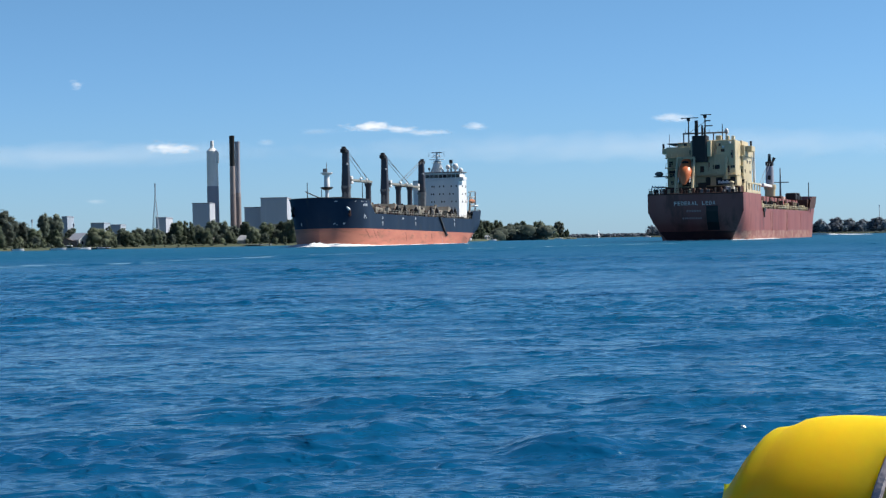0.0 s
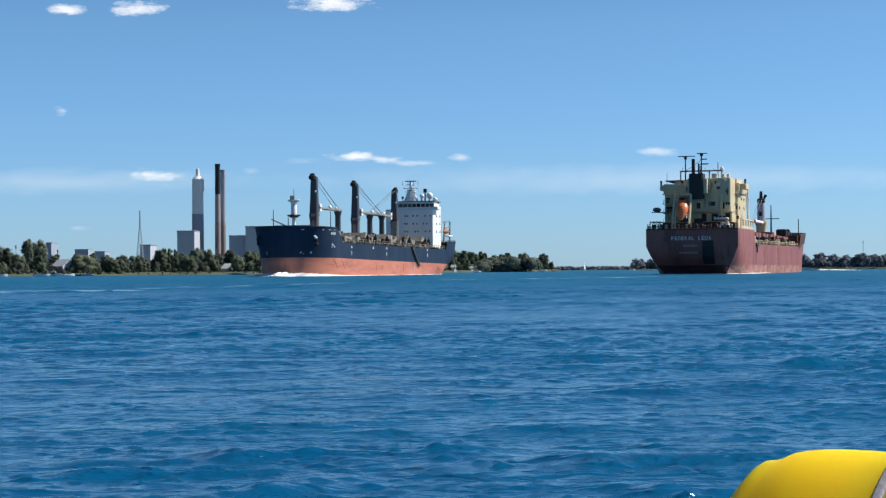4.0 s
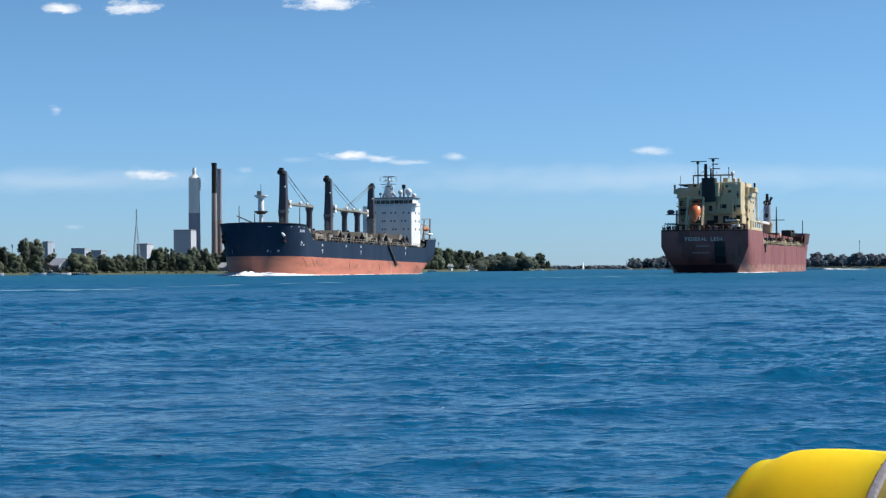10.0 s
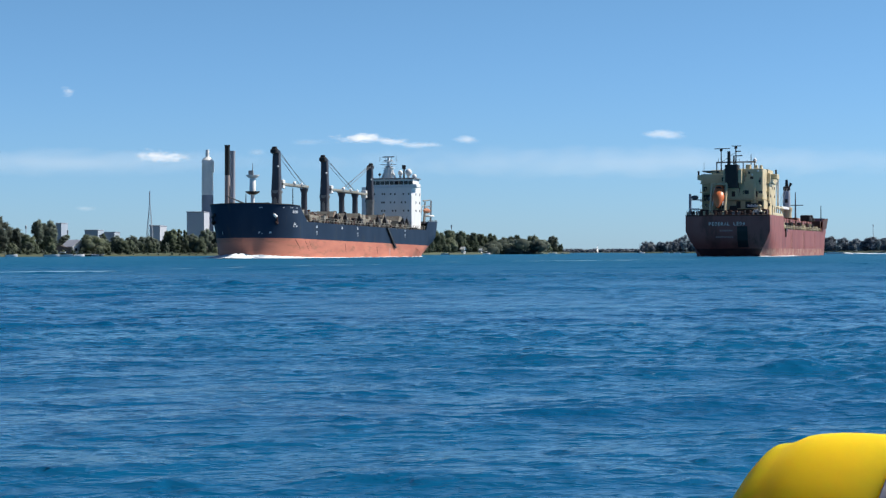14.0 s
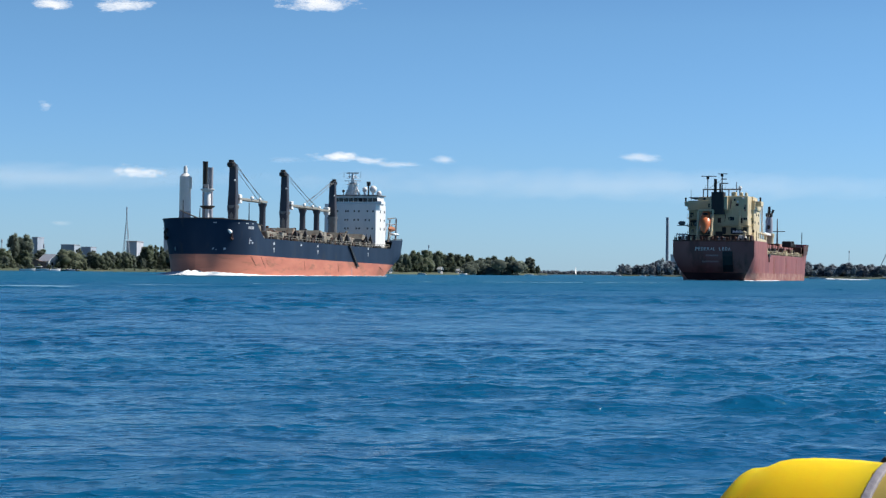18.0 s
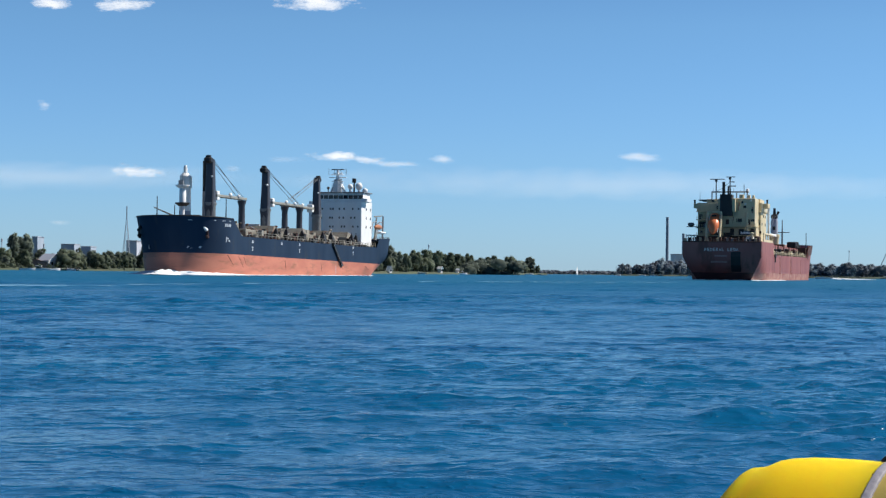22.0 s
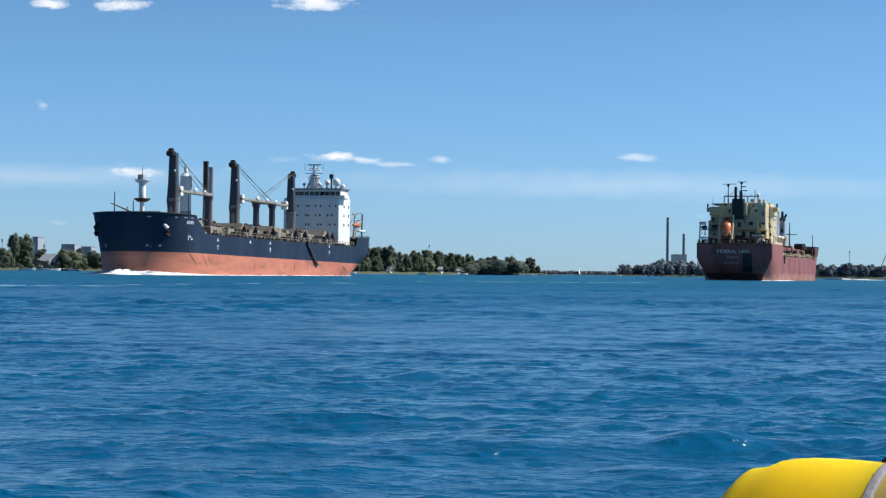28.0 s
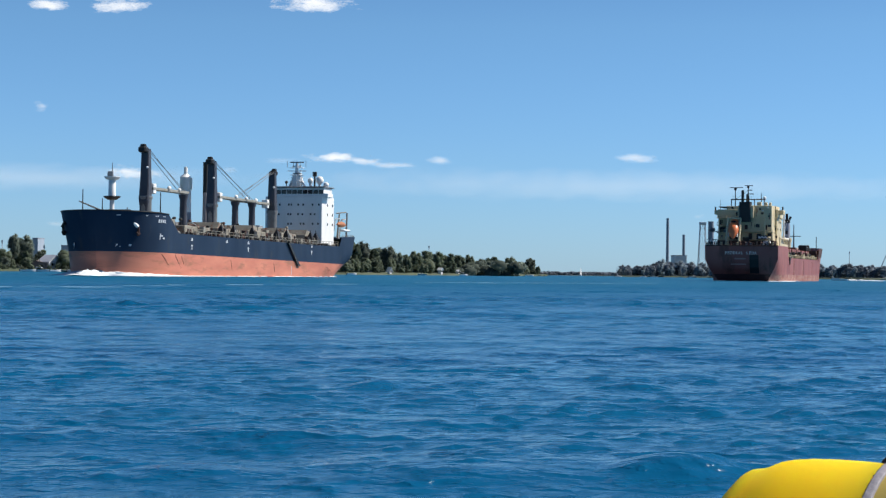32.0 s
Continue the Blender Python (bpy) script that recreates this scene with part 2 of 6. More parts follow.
def water_material():
    m = bpy.data.materials.new("river_water")
    m.use_nodes = True
    n, l = m.node_tree.nodes, m.node_tree.links
    b = n["Principled BSDF"]
    b.inputs["IOR"].default_value, b.inputs["Specular IOR Level"].default_value = 1.333, 0.42
    tc = n.new("ShaderNodeTexCoord")
    # gust streaks put into the water colour: greener and bluer bands, long across the river
    tint = n.new("ShaderNodeTexNoise")
    tint.inputs["Scale"].default_value, tint.inputs["Detail"].default_value, tint.inputs["Roughness"].default_value = 0.05, 7, 0.65
    drift = n.new("ShaderNodeMapping")
    drift.inputs["Scale"].default_value = (0.4, 1.0, 1.0)
    l.new(tc.outputs["Object"], drift.inputs[0])
    l.new(drift.outputs[0], tint.inputs["Vector"])
    wide = n.new("ShaderNodeMapRange")
    wide.inputs[1].default_value, wide.inputs[2].default_value = 0.32, 0.68
    l.new(tint.outputs[0], wide.inputs[0])
    mix = n.new("ShaderNodeMix")
    mix.data_type = "RGBA"
    mix.inputs[6].default_value, mix.inputs[7].default_value = (0.001, 0.055, 0.15, 1), (0.002, 0.094, 0.2, 1)
    l.new(wide.outputs[0], mix.inputs[0])
    # brighter far water is put into the colour: turquoise grows with distance
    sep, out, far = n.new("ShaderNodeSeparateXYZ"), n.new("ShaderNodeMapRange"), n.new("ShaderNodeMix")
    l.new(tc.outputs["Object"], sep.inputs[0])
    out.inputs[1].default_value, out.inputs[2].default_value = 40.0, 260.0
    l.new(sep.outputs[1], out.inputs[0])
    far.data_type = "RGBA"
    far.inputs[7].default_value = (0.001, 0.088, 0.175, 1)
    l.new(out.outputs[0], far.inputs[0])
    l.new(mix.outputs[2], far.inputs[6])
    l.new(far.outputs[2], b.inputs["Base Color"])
    chop = n.new("ShaderNodeAttribute")
    chop.attribute_name = "chop"
    l.new(chop.outputs["Fac"], b.inputs["Roughness"])
    # ripples finer than the sheet's own waves
    mp = n.new("ShaderNodeMapping")
    mp.inputs["Scale"].default_value = (0.75, 1.0, 1.0)
    l.new(tc.outputs["Object"], mp.inputs[0])
    last = None
    for scale, dist in ((0.7, 0.09), (1.6, 0.045), (3.4, 0.024), (7.0, 0.013), (14.0, 0.005), (28.0, 0.0013)):
        t, bp = n.new("ShaderNodeTexNoise"), n.new("ShaderNodeBump")
        t.inputs["Scale"].default_value, t.inputs["Detail"].default_value = scale, 2
        bp.inputs["Strength"].default_value, bp.inputs["Distance"].default_value = 1.0, dist
        l.new(mp.outputs[0], t.inputs["Vector"])
        # sparse wavelets on a smooth skin
        cut = n.new("ShaderNodeMapRange")
        cut.interpolation_type = "SMOOTHSTEP"
        cut.inputs[1].default_value, cut.inputs[2].default_value = 0.5, 0.8
        l.new(t.outputs[0], cut.inputs[0])
        l.new(cut.outputs[0], bp.inputs["Height"])
        if last:
            l.new(last.outputs[0], bp.inputs["Normal"])
        last = bp
    l.new(last.outputs[0], b.inputs["Normal"])
    return m


def make_water():
    """One sheet to the horizon; its modelled waves are shaped for the camera's view and flatten far off."""
    ys, y = [-4990.0, -600.0, -60.0, -6.0, 2.0], 3.0
    while y < 4990:
        ys.append(y)
        if y < 30:
            y += 0.04
        elif y < 60:
            y += 0.04 + (y - 30) / 30 * 0.1
        elif y < 130:
            y += 0.14 + (y - 60) / 70 * 0.36
        elif y < 340:
            y += 0.5 + (y - 130) / 210 * 0.7
        else:
            y *= 1.06
    ys = np.array(ys + [4990.0])
    cols = 340
    half = np.where(ys < 0, 12.0, np.minimum(0.275 * np.abs(ys) + 2.6, 1600.0))
    X = np.outer(half, np.linspace(-1, 1, cols + 1))
    X = np.concatenate([np.full((len(ys), 1), -4990.0), X, np.full((len(ys), 1), 4990.0)], 1)
    Y = np.repeat(ys[:, None], X.shape[1], 1)
    rng = np.random.RandomState(4)

    def swellings(lam, count, squash):
        """A smooth random field, about -1 to 1, of patches lam across."""
        f = np.zeros_like(X)
        for k in range(count):
            a, q = rng.rand() * 6.28, lam * rng.uniform(0.7, 1.5)
            f += np.sin(6.28 / q * (X * squash * math.cos(a) + Y * math.sin(a)) + rng.rand() * 6.28)
        return f / math.sqrt(count * 0.6)
    Z, DX, DY = np.zeros_like(X), np.zeros_like(X), np.zeros_like(X)
    cell = np.maximum(np.gradient(ys), 2 * half / cols)[:, None]
    gust = 1 + 0.3 * swellings(26.0, 7, 0.5)
    # wave bands: length, slope, spread of direction; the short ones are sparse wavelets, steep towards the camera to
    # fit its view
    for lam0, slope, spread in ((0.14, 0.14, 0.55), (0.22, 0.14, 0.6), (0.4, 0.11, 0.6), (0.8, 0.075, 0.6), (1.4, 0.075, 0.7), (2.7, 0.05, 0.55), (5.5, 0.02, 0.4)):
        fade = np.clip(lam0 / (2.4 * cell) - 0.5, 0, 1)
        live = int((fade[:, 0] > 0).nonzero()[0].max()) + 1
        g = (fade * gust * (1 + 0.5 * swellings(lam0 * 6, 6, 0.6)))[:live] * slope / math.sqrt(9.0)
        x, y = X[:live], Y[:live]
        up, ax, ay = np.zeros_like(x), np.zeros_like(x), np.zeros_like(x)
        for k in range(18):
            lam = lam0 * rng.uniform(0.74, 1.33)
            th = radians(-82) + rng.randn() * spread
            q = 2 * np.pi / lam
            ph = q * (x * math.cos(th) + y * math.sin(th)) + rng.rand() * 6.28
            c, sn = np.cos(ph) / q, np.sin(ph) / q
            up += c
            ax -= sn * math.cos(th)
            ay -= sn * math.sin(th)
        if lam0 < 2.0:
            unit = lam0 / 6.28
            crest = np.maximum(up / (3.0 * unit) - 0.35, 0) ** 1.25 * 3.0 * unit
            Z[:live] += g * crest
            DY[:live] -= 0.5 * g * crest
        else:
            Z[:live] += g * up
            DX[:live] += 0.9 * g * ax
            DY[:live] += 0.9 * g * ay
    calm = np.clip((420 - Y) / 120, 0, 1) * (Y > 2)
    calm[:, 0] = calm[:, -1] = 0
    r, c = X.shape
    me = bpy.data.meshes.new("water")
    i = np.arange(r * c).reshape(r, c)
    q = np.stack([i[:-1, :-1], i[:-1, 1:], i[1:, 1:], i[1:, :-1]], -1).reshape(-1, 4)
    me.from_pydata(np.stack([X + DX * calm, Y + DY * calm, Z * calm], -1).reshape(-1, 3).tolist(), [], q.tolist())
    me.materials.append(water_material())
    # waves too short for the sheet become roughness
    at = me.attributes.new("chop", "FLOAT", "POINT")
    at.data.foreach_set("value", np.clip(0.16 + 0.26 * (np.abs(Y) - 24) / 220, 0.16, 0.42).astype(np.float32).ravel())
    me.shade_smooth()
    return tagged(new("water", me), "wind-rippled deep blue river water", "water", kind="structure")


water = make_water()

# ---- the land: shore lines as (azimuth, depth) ----
LEFT = ((-26, 560), (-19, 760), (-15, 880), (-12, 930), (-9, 960), (-6, 1000), (-3, 1060), (0, 1250), (2, 1500), (3.2, 1700), (3.5, 1720))
RIGHT = ((5.75, 2150), (7, 2080), (9, 1980), (11, 1850), (13, 1720), (15, 1600), (19, 1400), (26, 1100))


def along(line, az):
    for (a, d), (b, e) in zip(line, line[1:]):
        if a <= az <= b:
            return d + (e - d) * (az - a) / (b - a)
    return line[0][1] if az < line[0][0] else line[-1][1]


def make_land(name, line, back, label):
    """A bank that rises from the water, and the flat land behind it."""
    rng = random.Random(name)
    az = np.linspace(line[0][0], line[-1][0], 90)
    rings = []
    for a in az:
        d = along(line, a)
        jag = rng.uniform(-4, 4)
        ring = [place(a, d + jag - 6, -1.2), place(a, d + jag, 0.35), place(a, d + jag + 5, 1.1 + rng.uniform(-0.2, 0.3)), place(a, d + 30, 1.8)]
        ring += [place(a, d + (back(a) - d) * k, 2.0) for k in (0.15, 0.4, 1.0)]
        ring.append(place(a, back(a), -2))
        rings.append(ring)
    g = Geo().loft(rings, closed=False)
    return single(name, g, M_grass, Matrix(), label, "ground", kind="structure", smooth=True)


make_land("ground_near_bank", LEFT, lambda a: 4900 if a < -2 else max(along(LEFT, a) + 150, 4900 - (a + 2) * 560), "low grassy river bank with reeds and lawns")
make_land("ground_far_bank", RIGHT, lambda a: 4900, "low wooded river bank across the channel")
g = Geo().loft([[place(a, 4600, -1), place(a, 4620, 0.8), place(a, 4930, 2), place(a, 4930, -2)] for a in np.linspace(0.5, 7.5, 30)], closed=False)
single("ground_distant_bank", g, M_grass, Matrix(), "distant low shore at the river bend", "ground", kind="structure")


# ---- trees ----
def leaf_material(name, col, col2):
    m = paint(name, col, col2, 0.75, 0.35, (1, 1, 1), 0, spec=0.2)
    n, l = m.node_tree.nodes, m.node_tree.links
    b = n["Principled BSDF"]
    src = b.inputs["Base Color"].links[0].from_socket
    info = n.new("ShaderNodeObjectInfo")
    hue = n.new("ShaderNodeHueSaturation")
    mr = n.new("ShaderNodeMapRange")
    mr.inputs[3].default_value, mr.inputs[4].default_value = 0.7, 1.35
    l.new(info.outputs["Random"], mr.inputs[0])
    l.new(mr.outputs[0], hue.inputs["Value"])
    mr2 = n.new("ShaderNodeMapRange")
    mr2.inputs[3].default_value, mr2.inputs[4].default_value = 0.545, 0.505
    l.new(info.outputs["Random"], mr2.inputs[0])
    l.new(mr2.outputs[0], hue.inputs["Hue"])
    l.new(src, hue.inputs["Color"])
    l.new(hue.outputs[0], b.inputs["Base Color"])
    tr, add = n.new("ShaderNodeBsdfTranslucent"), n.new("ShaderNodeMixShader")
    l.new(hue.outputs[0], tr.inputs[0])
    add.inputs[0].default_value = 0.72
    l.new(b.outputs[0], add.inputs[1])
    l.new(tr.outputs[0], add.inputs[2])
    l.new(add.outputs[0], n["Material Output"].inputs[0])
    return m


# bank foliage colours are lifted to stand in for thin haze
M_leaf = leaf_material("leaves", (0.14, 0.175, 0.125), (0.18, 0.21, 0.15))
M_willow = leaf_material("willow_leaves", (0.175, 0.205, 0.15), (0.215, 0.24, 0.175))
# far-bank foliage: distance haze is put into the leaf colour
M_haze_leaf = leaf_material("hazed_leaves", (0.26, 0.335, 0.375), (0.3, 0.365, 0.405))
M_dark = leaf_material("hazed_dark_leaves", (0.16, 0.2, 0.165), (0.195, 0.23, 0.19))


def leaf_mass(lobes, size, per, seed, whole):
    """A crown: round boughs of overlapping leaf sprays, which catch the light as round masses do."""
    rng = np.random.RandomState(seed)
    vs, fs, ns, base = [], [], [], 0
    for c, r in lobes:
        d = rng.randn(per, 3)
        d /= np.linalg.norm(d, axis=1)[:, None]
        p = c + d * r * rng.uniform(0.62, 1.06, (per, 1)) * (1 + 0.16 * np.sin(d @ rng.randn(3, 3) * 3).sum(1, keepdims=True) / 1.7)
        w = d + rng.randn(per, 3) * 0.45
        w /= np.linalg.norm(w, axis=1)[:, None]
        u = np.cross(w, rng.randn(per, 3))
        u /= np.linalg.norm(u, axis=1)[:, None]
        v = np.cross(w, u)
        k = size * rng.uniform(0.6, 1.25, (per, 1))
        q = np.stack([p - u * k, p - v * k * 0.7 + w * k * 0.2, p + u * k, p + v * k * 0.75 - w * k * 0.2], 1)
        nn = d / r * r.mean() + rng.randn(per, 3) * 0.2
        crown = p - lobes[0][0] + np.array((0, 0, lobes[0][1][2] * 0.25))
        nn += whole * crown / (np.linalg.norm(crown, axis=1)[:, None] + 0.01)
        nn /= np.linalg.norm(nn, axis=1)[:, None]
        # the dense inside of the bough
        a, b = np.meshgrid(np.linspace(0, 2 * np.pi, 9)[:-1], np.linspace(0.05, np.pi - 0.05, 6))
        e = np.stack([np.sin(b) * np.cos(a), np.sin(b) * np.sin(a), np.cos(b)], -1).reshape(-1, 3)
        e = np.concatenate([q.reshape(-1, 3), c + e * r * 0.74 * rng.uniform(0.86, 1.14, (48, 1))]), np.concatenate([np.repeat(nn, 4, 0), e])
        k = np.arange(48).reshape(6, 8)
        k = np.stack([k[:-1], k[1:], np.roll(k, -1, 1)[1:], np.roll(k, -1, 1)[:-1]], -1).reshape(-1, 4)
        vs.append(e[0])
        ns.append(e[1])
        fs.append(np.concatenate([np.arange(per * 4).reshape(-1, 4), k + per * 4]) + base)
        base += len(e[0])
    return np.concatenate(vs), np.concatenate(fs), np.concatenate(ns)


def crown_mesh(lobes, size, per, seed, material, whole=0.0):
    v, f, n = leaf_mass(lobes, size, per, seed, whole)
    me = bpy.data.meshes.new("crown")
    me.from_pydata(v.tolist(), [], f.tolist())
    me.materials.append(material)
    me.shade_smooth()
    me.normals_split_custom_set_from_vertices(n.tolist())
    return me


def make_tree(seed, h, wide, low, lobes, leafmat, label, m, droop=0.0):
    """Trunk with limbs and a crown of leafy boughs; h: height, wide: half width, low: where the crown begins, droop: how far boughs hang."""
    rng = random.Random(seed)
    tree = thing("tree", m, label, "tree", "trees on the banks")
    tg = Geo().tube((0, 0, -0.6), (0.2, 0, low * h + 1), 0.035 * h * 0.7, 0.02 * h * 0.7, 7).tube((0.2, 0, low * h + 1), (0.1, 0.1, h * 0.8), 0.014 * h, 0.004 * h, 6)
    boughs = [(np.array((0.0, 0.0, h * (low + 0.46 * (1 - low)))), np.array((wide * 0.74, wide * 0.74, h * (1 - low) * 0.47)))]
    for k in range(lobes):
        q = (k + 0.5) / lobes
        rr = wide * rng.uniform(0.34, 0.52) * (1 - 0.15 * q)
        z = h * low + rr * 0.6 + (h * (1 - low) - rr * 1.5) * q
        out = (wide - rr * 0.7) * math.sqrt(max(0.1, 1 - abs((q - 0.4) / 0.62) ** 3)) * rng.uniform(0.66, 1.0)
        a = k * 2.4 + rng.uniform(-0.6, 0.6)
        c = Vector((out * math.cos(a), out * math.sin(a), z))
        boughs.append((np.array(c), np.array((rr, rr, rr * (rng.uniform(0.75, 1.0) + droop)))))
        tg.tube((0.15, 0, max(low * h * 0.8, z - 0.25 * h)), c, 0.009 * h, 0.003 * h, 5)
    part("trunk", tg, M_bark, tree)
    part("crown", crown_mesh(boughs, h * 0.02, 200, seed, leafmat, 1.1), leafmat, tree)
    return tree


PROTO = []


def plant(kind, az, d, h, half=None, z=1.5):
    """A tree of one of the kinds, scaled to the height h and, where given, to the half width."""
    base, bh, bw = PROTO[kind]
    rz = (az * 73.7 + d * 1.37) % 360
    w = half / bw if half else h / bh * (1.1 + 0.25 * math.sin(az * 31 + d))
    return copy_thing(base, Matrix.Translation(place(az, d, z)) @ pose(0, 0, 0, 0, 0, rz) @ Matrix.Diagonal((w, w, h / bh, 1)))


# skyline trees: azimuth and elevation of the top in degrees, half width in metres, kind
MAPLE, WILLOW, TALL, POPLAR, BUSH, WIDE, OAK, HAZED, HAZED_LOW = range(9)
WEST = ((-14.94, 1.3, 6.5, OAK), (-14.34, 0.87, 2.8, TALL), (-13.69, 1.17, 3.4, TALL), (-13.33, 1.13, 5.2, TALL), (-13.98, 0.66, 4.5, MAPLE), (-12.88, 0.62, 3.5, OAK), (-11.97, 0.62, 7.5, WILLOW),
        (-11.65, 0.68, 2.2, POPLAR), (-11.25, 0.62, 4.6, OAK), (-11.08, 0.5, 4.8, WILLOW), (-10.71, 0.61, 4.6, OAK), (-10.8, 0.45, 3.5, WILLOW), (-10.17, 0.6, 3.0, OAK), (-9.54, 0.78, 4.2, MAPLE),
        (-9.21, 0.81, 2.0, POPLAR), (-9.03, 0.77, 1.8, POPLAR), (-8.62, 0.57, 5.4, WILLOW), (-8.36, 0.83, 4.5, OAK), (-8.0, 0.79, 4.2, OAK), (-7.69, 0.64, 4.2, OAK), (-7.27, 0.77, 4.6, MAPLE),
        (-7.05, 0.55, 4.6, WILLOW), (-6.63, 0.73, 4.8, MAPLE), (-6.08, 0.75, 5.0, WIDE))
MIDDLE = ((-5.75, 0.84, 5.5, WILLOW), (-5.2, 0.8, 5.5, MAPLE), (-4.6, 0.85, 6.0, OAK), (-4.0, 0.92, 6.0, MAPLE), (-3.4, 1.0, 6.0, WIDE), (-2.86, 1.08, 5.5, MAPLE), (-2.52, 1.06, 5.6, OAK), (-2.2, 0.84, 4.6, MAPLE), (-1.7, 0.9, 6.0, OAK),
          (-1.4, 0.7, 4.5, OAK), (-1.1, 0.59, 3.8, WILLOW), (-0.83, 0.76, 5.2, MAPLE), (-0.46, 0.78, 5.6, MAPLE), (-0.09, 0.75, 5.4, WIDE), (0.28, 0.69, 5.6, MAPLE), (0.62, 0.64, 5.4, WIDE), (0.93, 0.66, 4.6, MAPLE), (1.08, 0.42, 6.4, WILLOW),
          (1.36, 0.52, 5.4, OAK), (1.7, 0.6, 7.0, MAPLE), (2.28, 0.57, 7.4, WILLOW), (2.92, 0.56, 6.2, OAK), (2.74, 0.32, 5.0, WILLOW), (3.18, 0.3, 3.0, BUSH))
EAST = ((5.93, 0.37, 6, HAZED), (6.12, 0.37, 6, HAZED_LOW), (6.42, 0.36, 8, HAZED_LOW), (6.62, 0.36, 7, HAZED), (6.85, 0.4, 7, HAZED), (7.02, 0.48, 6, HAZED), (7.22, 0.58, 7, HAZED), (7.48, 0.5, 8, HAZED_LOW), (7.8, 0.53, 9, HAZED),
        (8.15, 0.5, 8, HAZED), (8.5, 0.48, 9, HAZED_LOW), (8.9, 0.5, 8, HAZED), (9.3, 0.48, 8, HAZED), (9.8, 0.5, 9, HAZED_LOW), (10.3, 0.47, 8, HAZED), (10.8, 0.5, 8, HAZED), (11.3, 0.48, 8, HAZED_LOW),
        (11.8, 0.52, 8, HAZED), (12.2, 0.47, 7, HAZED), (12.6, 0.45, 8, HAZED_LOW), (13.08, 0.5, 8, HAZED), (13.45, 0.46, 7, HAZED), (13.8, 0.47, 8, HAZED_LOW), (14.15, 0.43, 8, HAZED))


def forest():
    spec = [
        (11, 15, 5.2, 0.1, 17, M_leaf, "broad leafy green maple on the river bank", 0.0),
        (12, 12, 5.6, 0.03, 18, M_willow, "pale green rounded willow by the water", 0.35),
        (13, 18, 4.6, 0.3, 15, M_dark, "tall dark tree with a ragged crown", 0.0),
        (14, 13, 2.0, 0.05, 13, M_leaf, "narrow upright poplar on the bank", 0.5),
        (15, 7, 3.6, 0.02, 11, M_willow, "low rounded bush at the water's edge", 0.0),
        (16, 15, 6.0, 0.08, 19, M_leaf, "wide old tree with a full crown", 0.0),
        (17, 14, 4.6, 0.06, 16, M_dark, "dark green oak among other trees", 0.0),
        (18, 16, 5.4, 0.06, 16, M_haze_leaf, "far-bank tree, haze mixed into its leaf colour", 0.0),
        (19, 13, 5.8, 0.03, 16, M_haze_leaf, "broad low far-bank tree, haze mixed into its leaf colour", 0.0),
    ]
    start = ((-15.3, 40), (-15.2, 12), (-15.7, 60), (-15.55, 30), (-15.4, 8), (-16.1, 45), (-16.4, 30), (14.6, 20), (14.9, 20))
    for (seed, h, wide, low, lobes, lm, label, droop), (az, off) in zip(spec, start):
        t = make_tree(seed, h, wide, low, lobes, lm, label, Matrix.Translation(place(az, along(LEFT if az < 5 else RIGHT, az) + off, 1.5)), droop)
        PROTO.append((t, h, wide))
    rng = random.Random(5)
    for line, trees in ((LEFT, WEST), (LEFT, MIDDLE), (RIGHT, EAST)):
        for az, el, half, kind in trees:
            d = along(line, az) + (14 if kind in (WILLOW, BUSH) else 55 if kind in (OAK, TALL) else 38)
            plant(kind, az, d, d * math.tan(radians(el)) + H - 1.5, half)

    def skyline(trees, az):
        near = sorted(trees, key=lambda t: abs(t[0] - az))[:2]
        return min(t[1] for t in near)
    # lower trees and bushes between and before the tall ones
    az = -16.5
    while az < 3.2:
        d = along(LEFT, az)
        top = skyline(WEST if az < -5.9 else MIDDLE, az)
        for off, frac, kinds in ((10, 0.34, (BUSH, BUSH, WILLOW)), (26, 0.62, (WILLOW, MAPLE, OAK, BUSH)), (95, 0.95, (OAK, OAK, MAPLE))):
            if off == 10 and rng.random() < 0.15:
                continue
            h = ((d + off) * math.tan(radians(top)) + H - 1.5) * frac * rng.uniform(0.7, 1.15)
            if off == 10 and -10.6 < az < -8.9:
                h = rng.uniform(1.6, 2.6)
            if h > 1.5 and not (off < 95 and abs(az + 12.58) < 0.16):
                plant(rng.choice(kinds), az + rng.uniform(-0.12, 0.12), d + off + rng.uniform(-4, 8), h)
        az += 0.33 * 1000 / d * rng.uniform(0.7, 1.35)
    # bushes and reeds along the waterline
    az = -15.2
    while az < -5.8:
        plant(BUSH, az, along(LEFT, az) + rng.uniform(1, 6), rng.uniform(1.4, 3.6) if az < -10.8 else rng.uniform(0.9, 1.9), None, 0.5)
        az += rng.uniform(0.12, 0.34)
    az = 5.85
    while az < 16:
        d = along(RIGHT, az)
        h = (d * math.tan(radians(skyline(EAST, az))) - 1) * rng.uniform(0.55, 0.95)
        plant(rng.choice((HAZED, HAZED_LOW)), az, d + rng.uniform(6, 40), max(h, 5))
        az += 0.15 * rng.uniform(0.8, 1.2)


forest()


def far_wood(name, a0, a1, d, hgt, n, material, label):
    """A continuous wood far off, crown by crown, too many to count."""
    rng = random.Random(name)
    crowns = []
    for k in range(n):
        r = hgt * rng.uniform(0.3, 0.5)
        z = 1.5 + hgt * rng.uniform(0.2, 1.0) - r
        crowns.append((np.array(place(a0 + (a1 - a0) * (k + rng.random()) / n, d + rng.uniform(0, 60), max(z, r * 0.4))), np.array((r * 1.5, r * 1.5, r))))
    me = crown_mesh(crowns, hgt * 0.085, 50, n, material)
    tagged(new(name, me), label, "woods", kind="stuff")


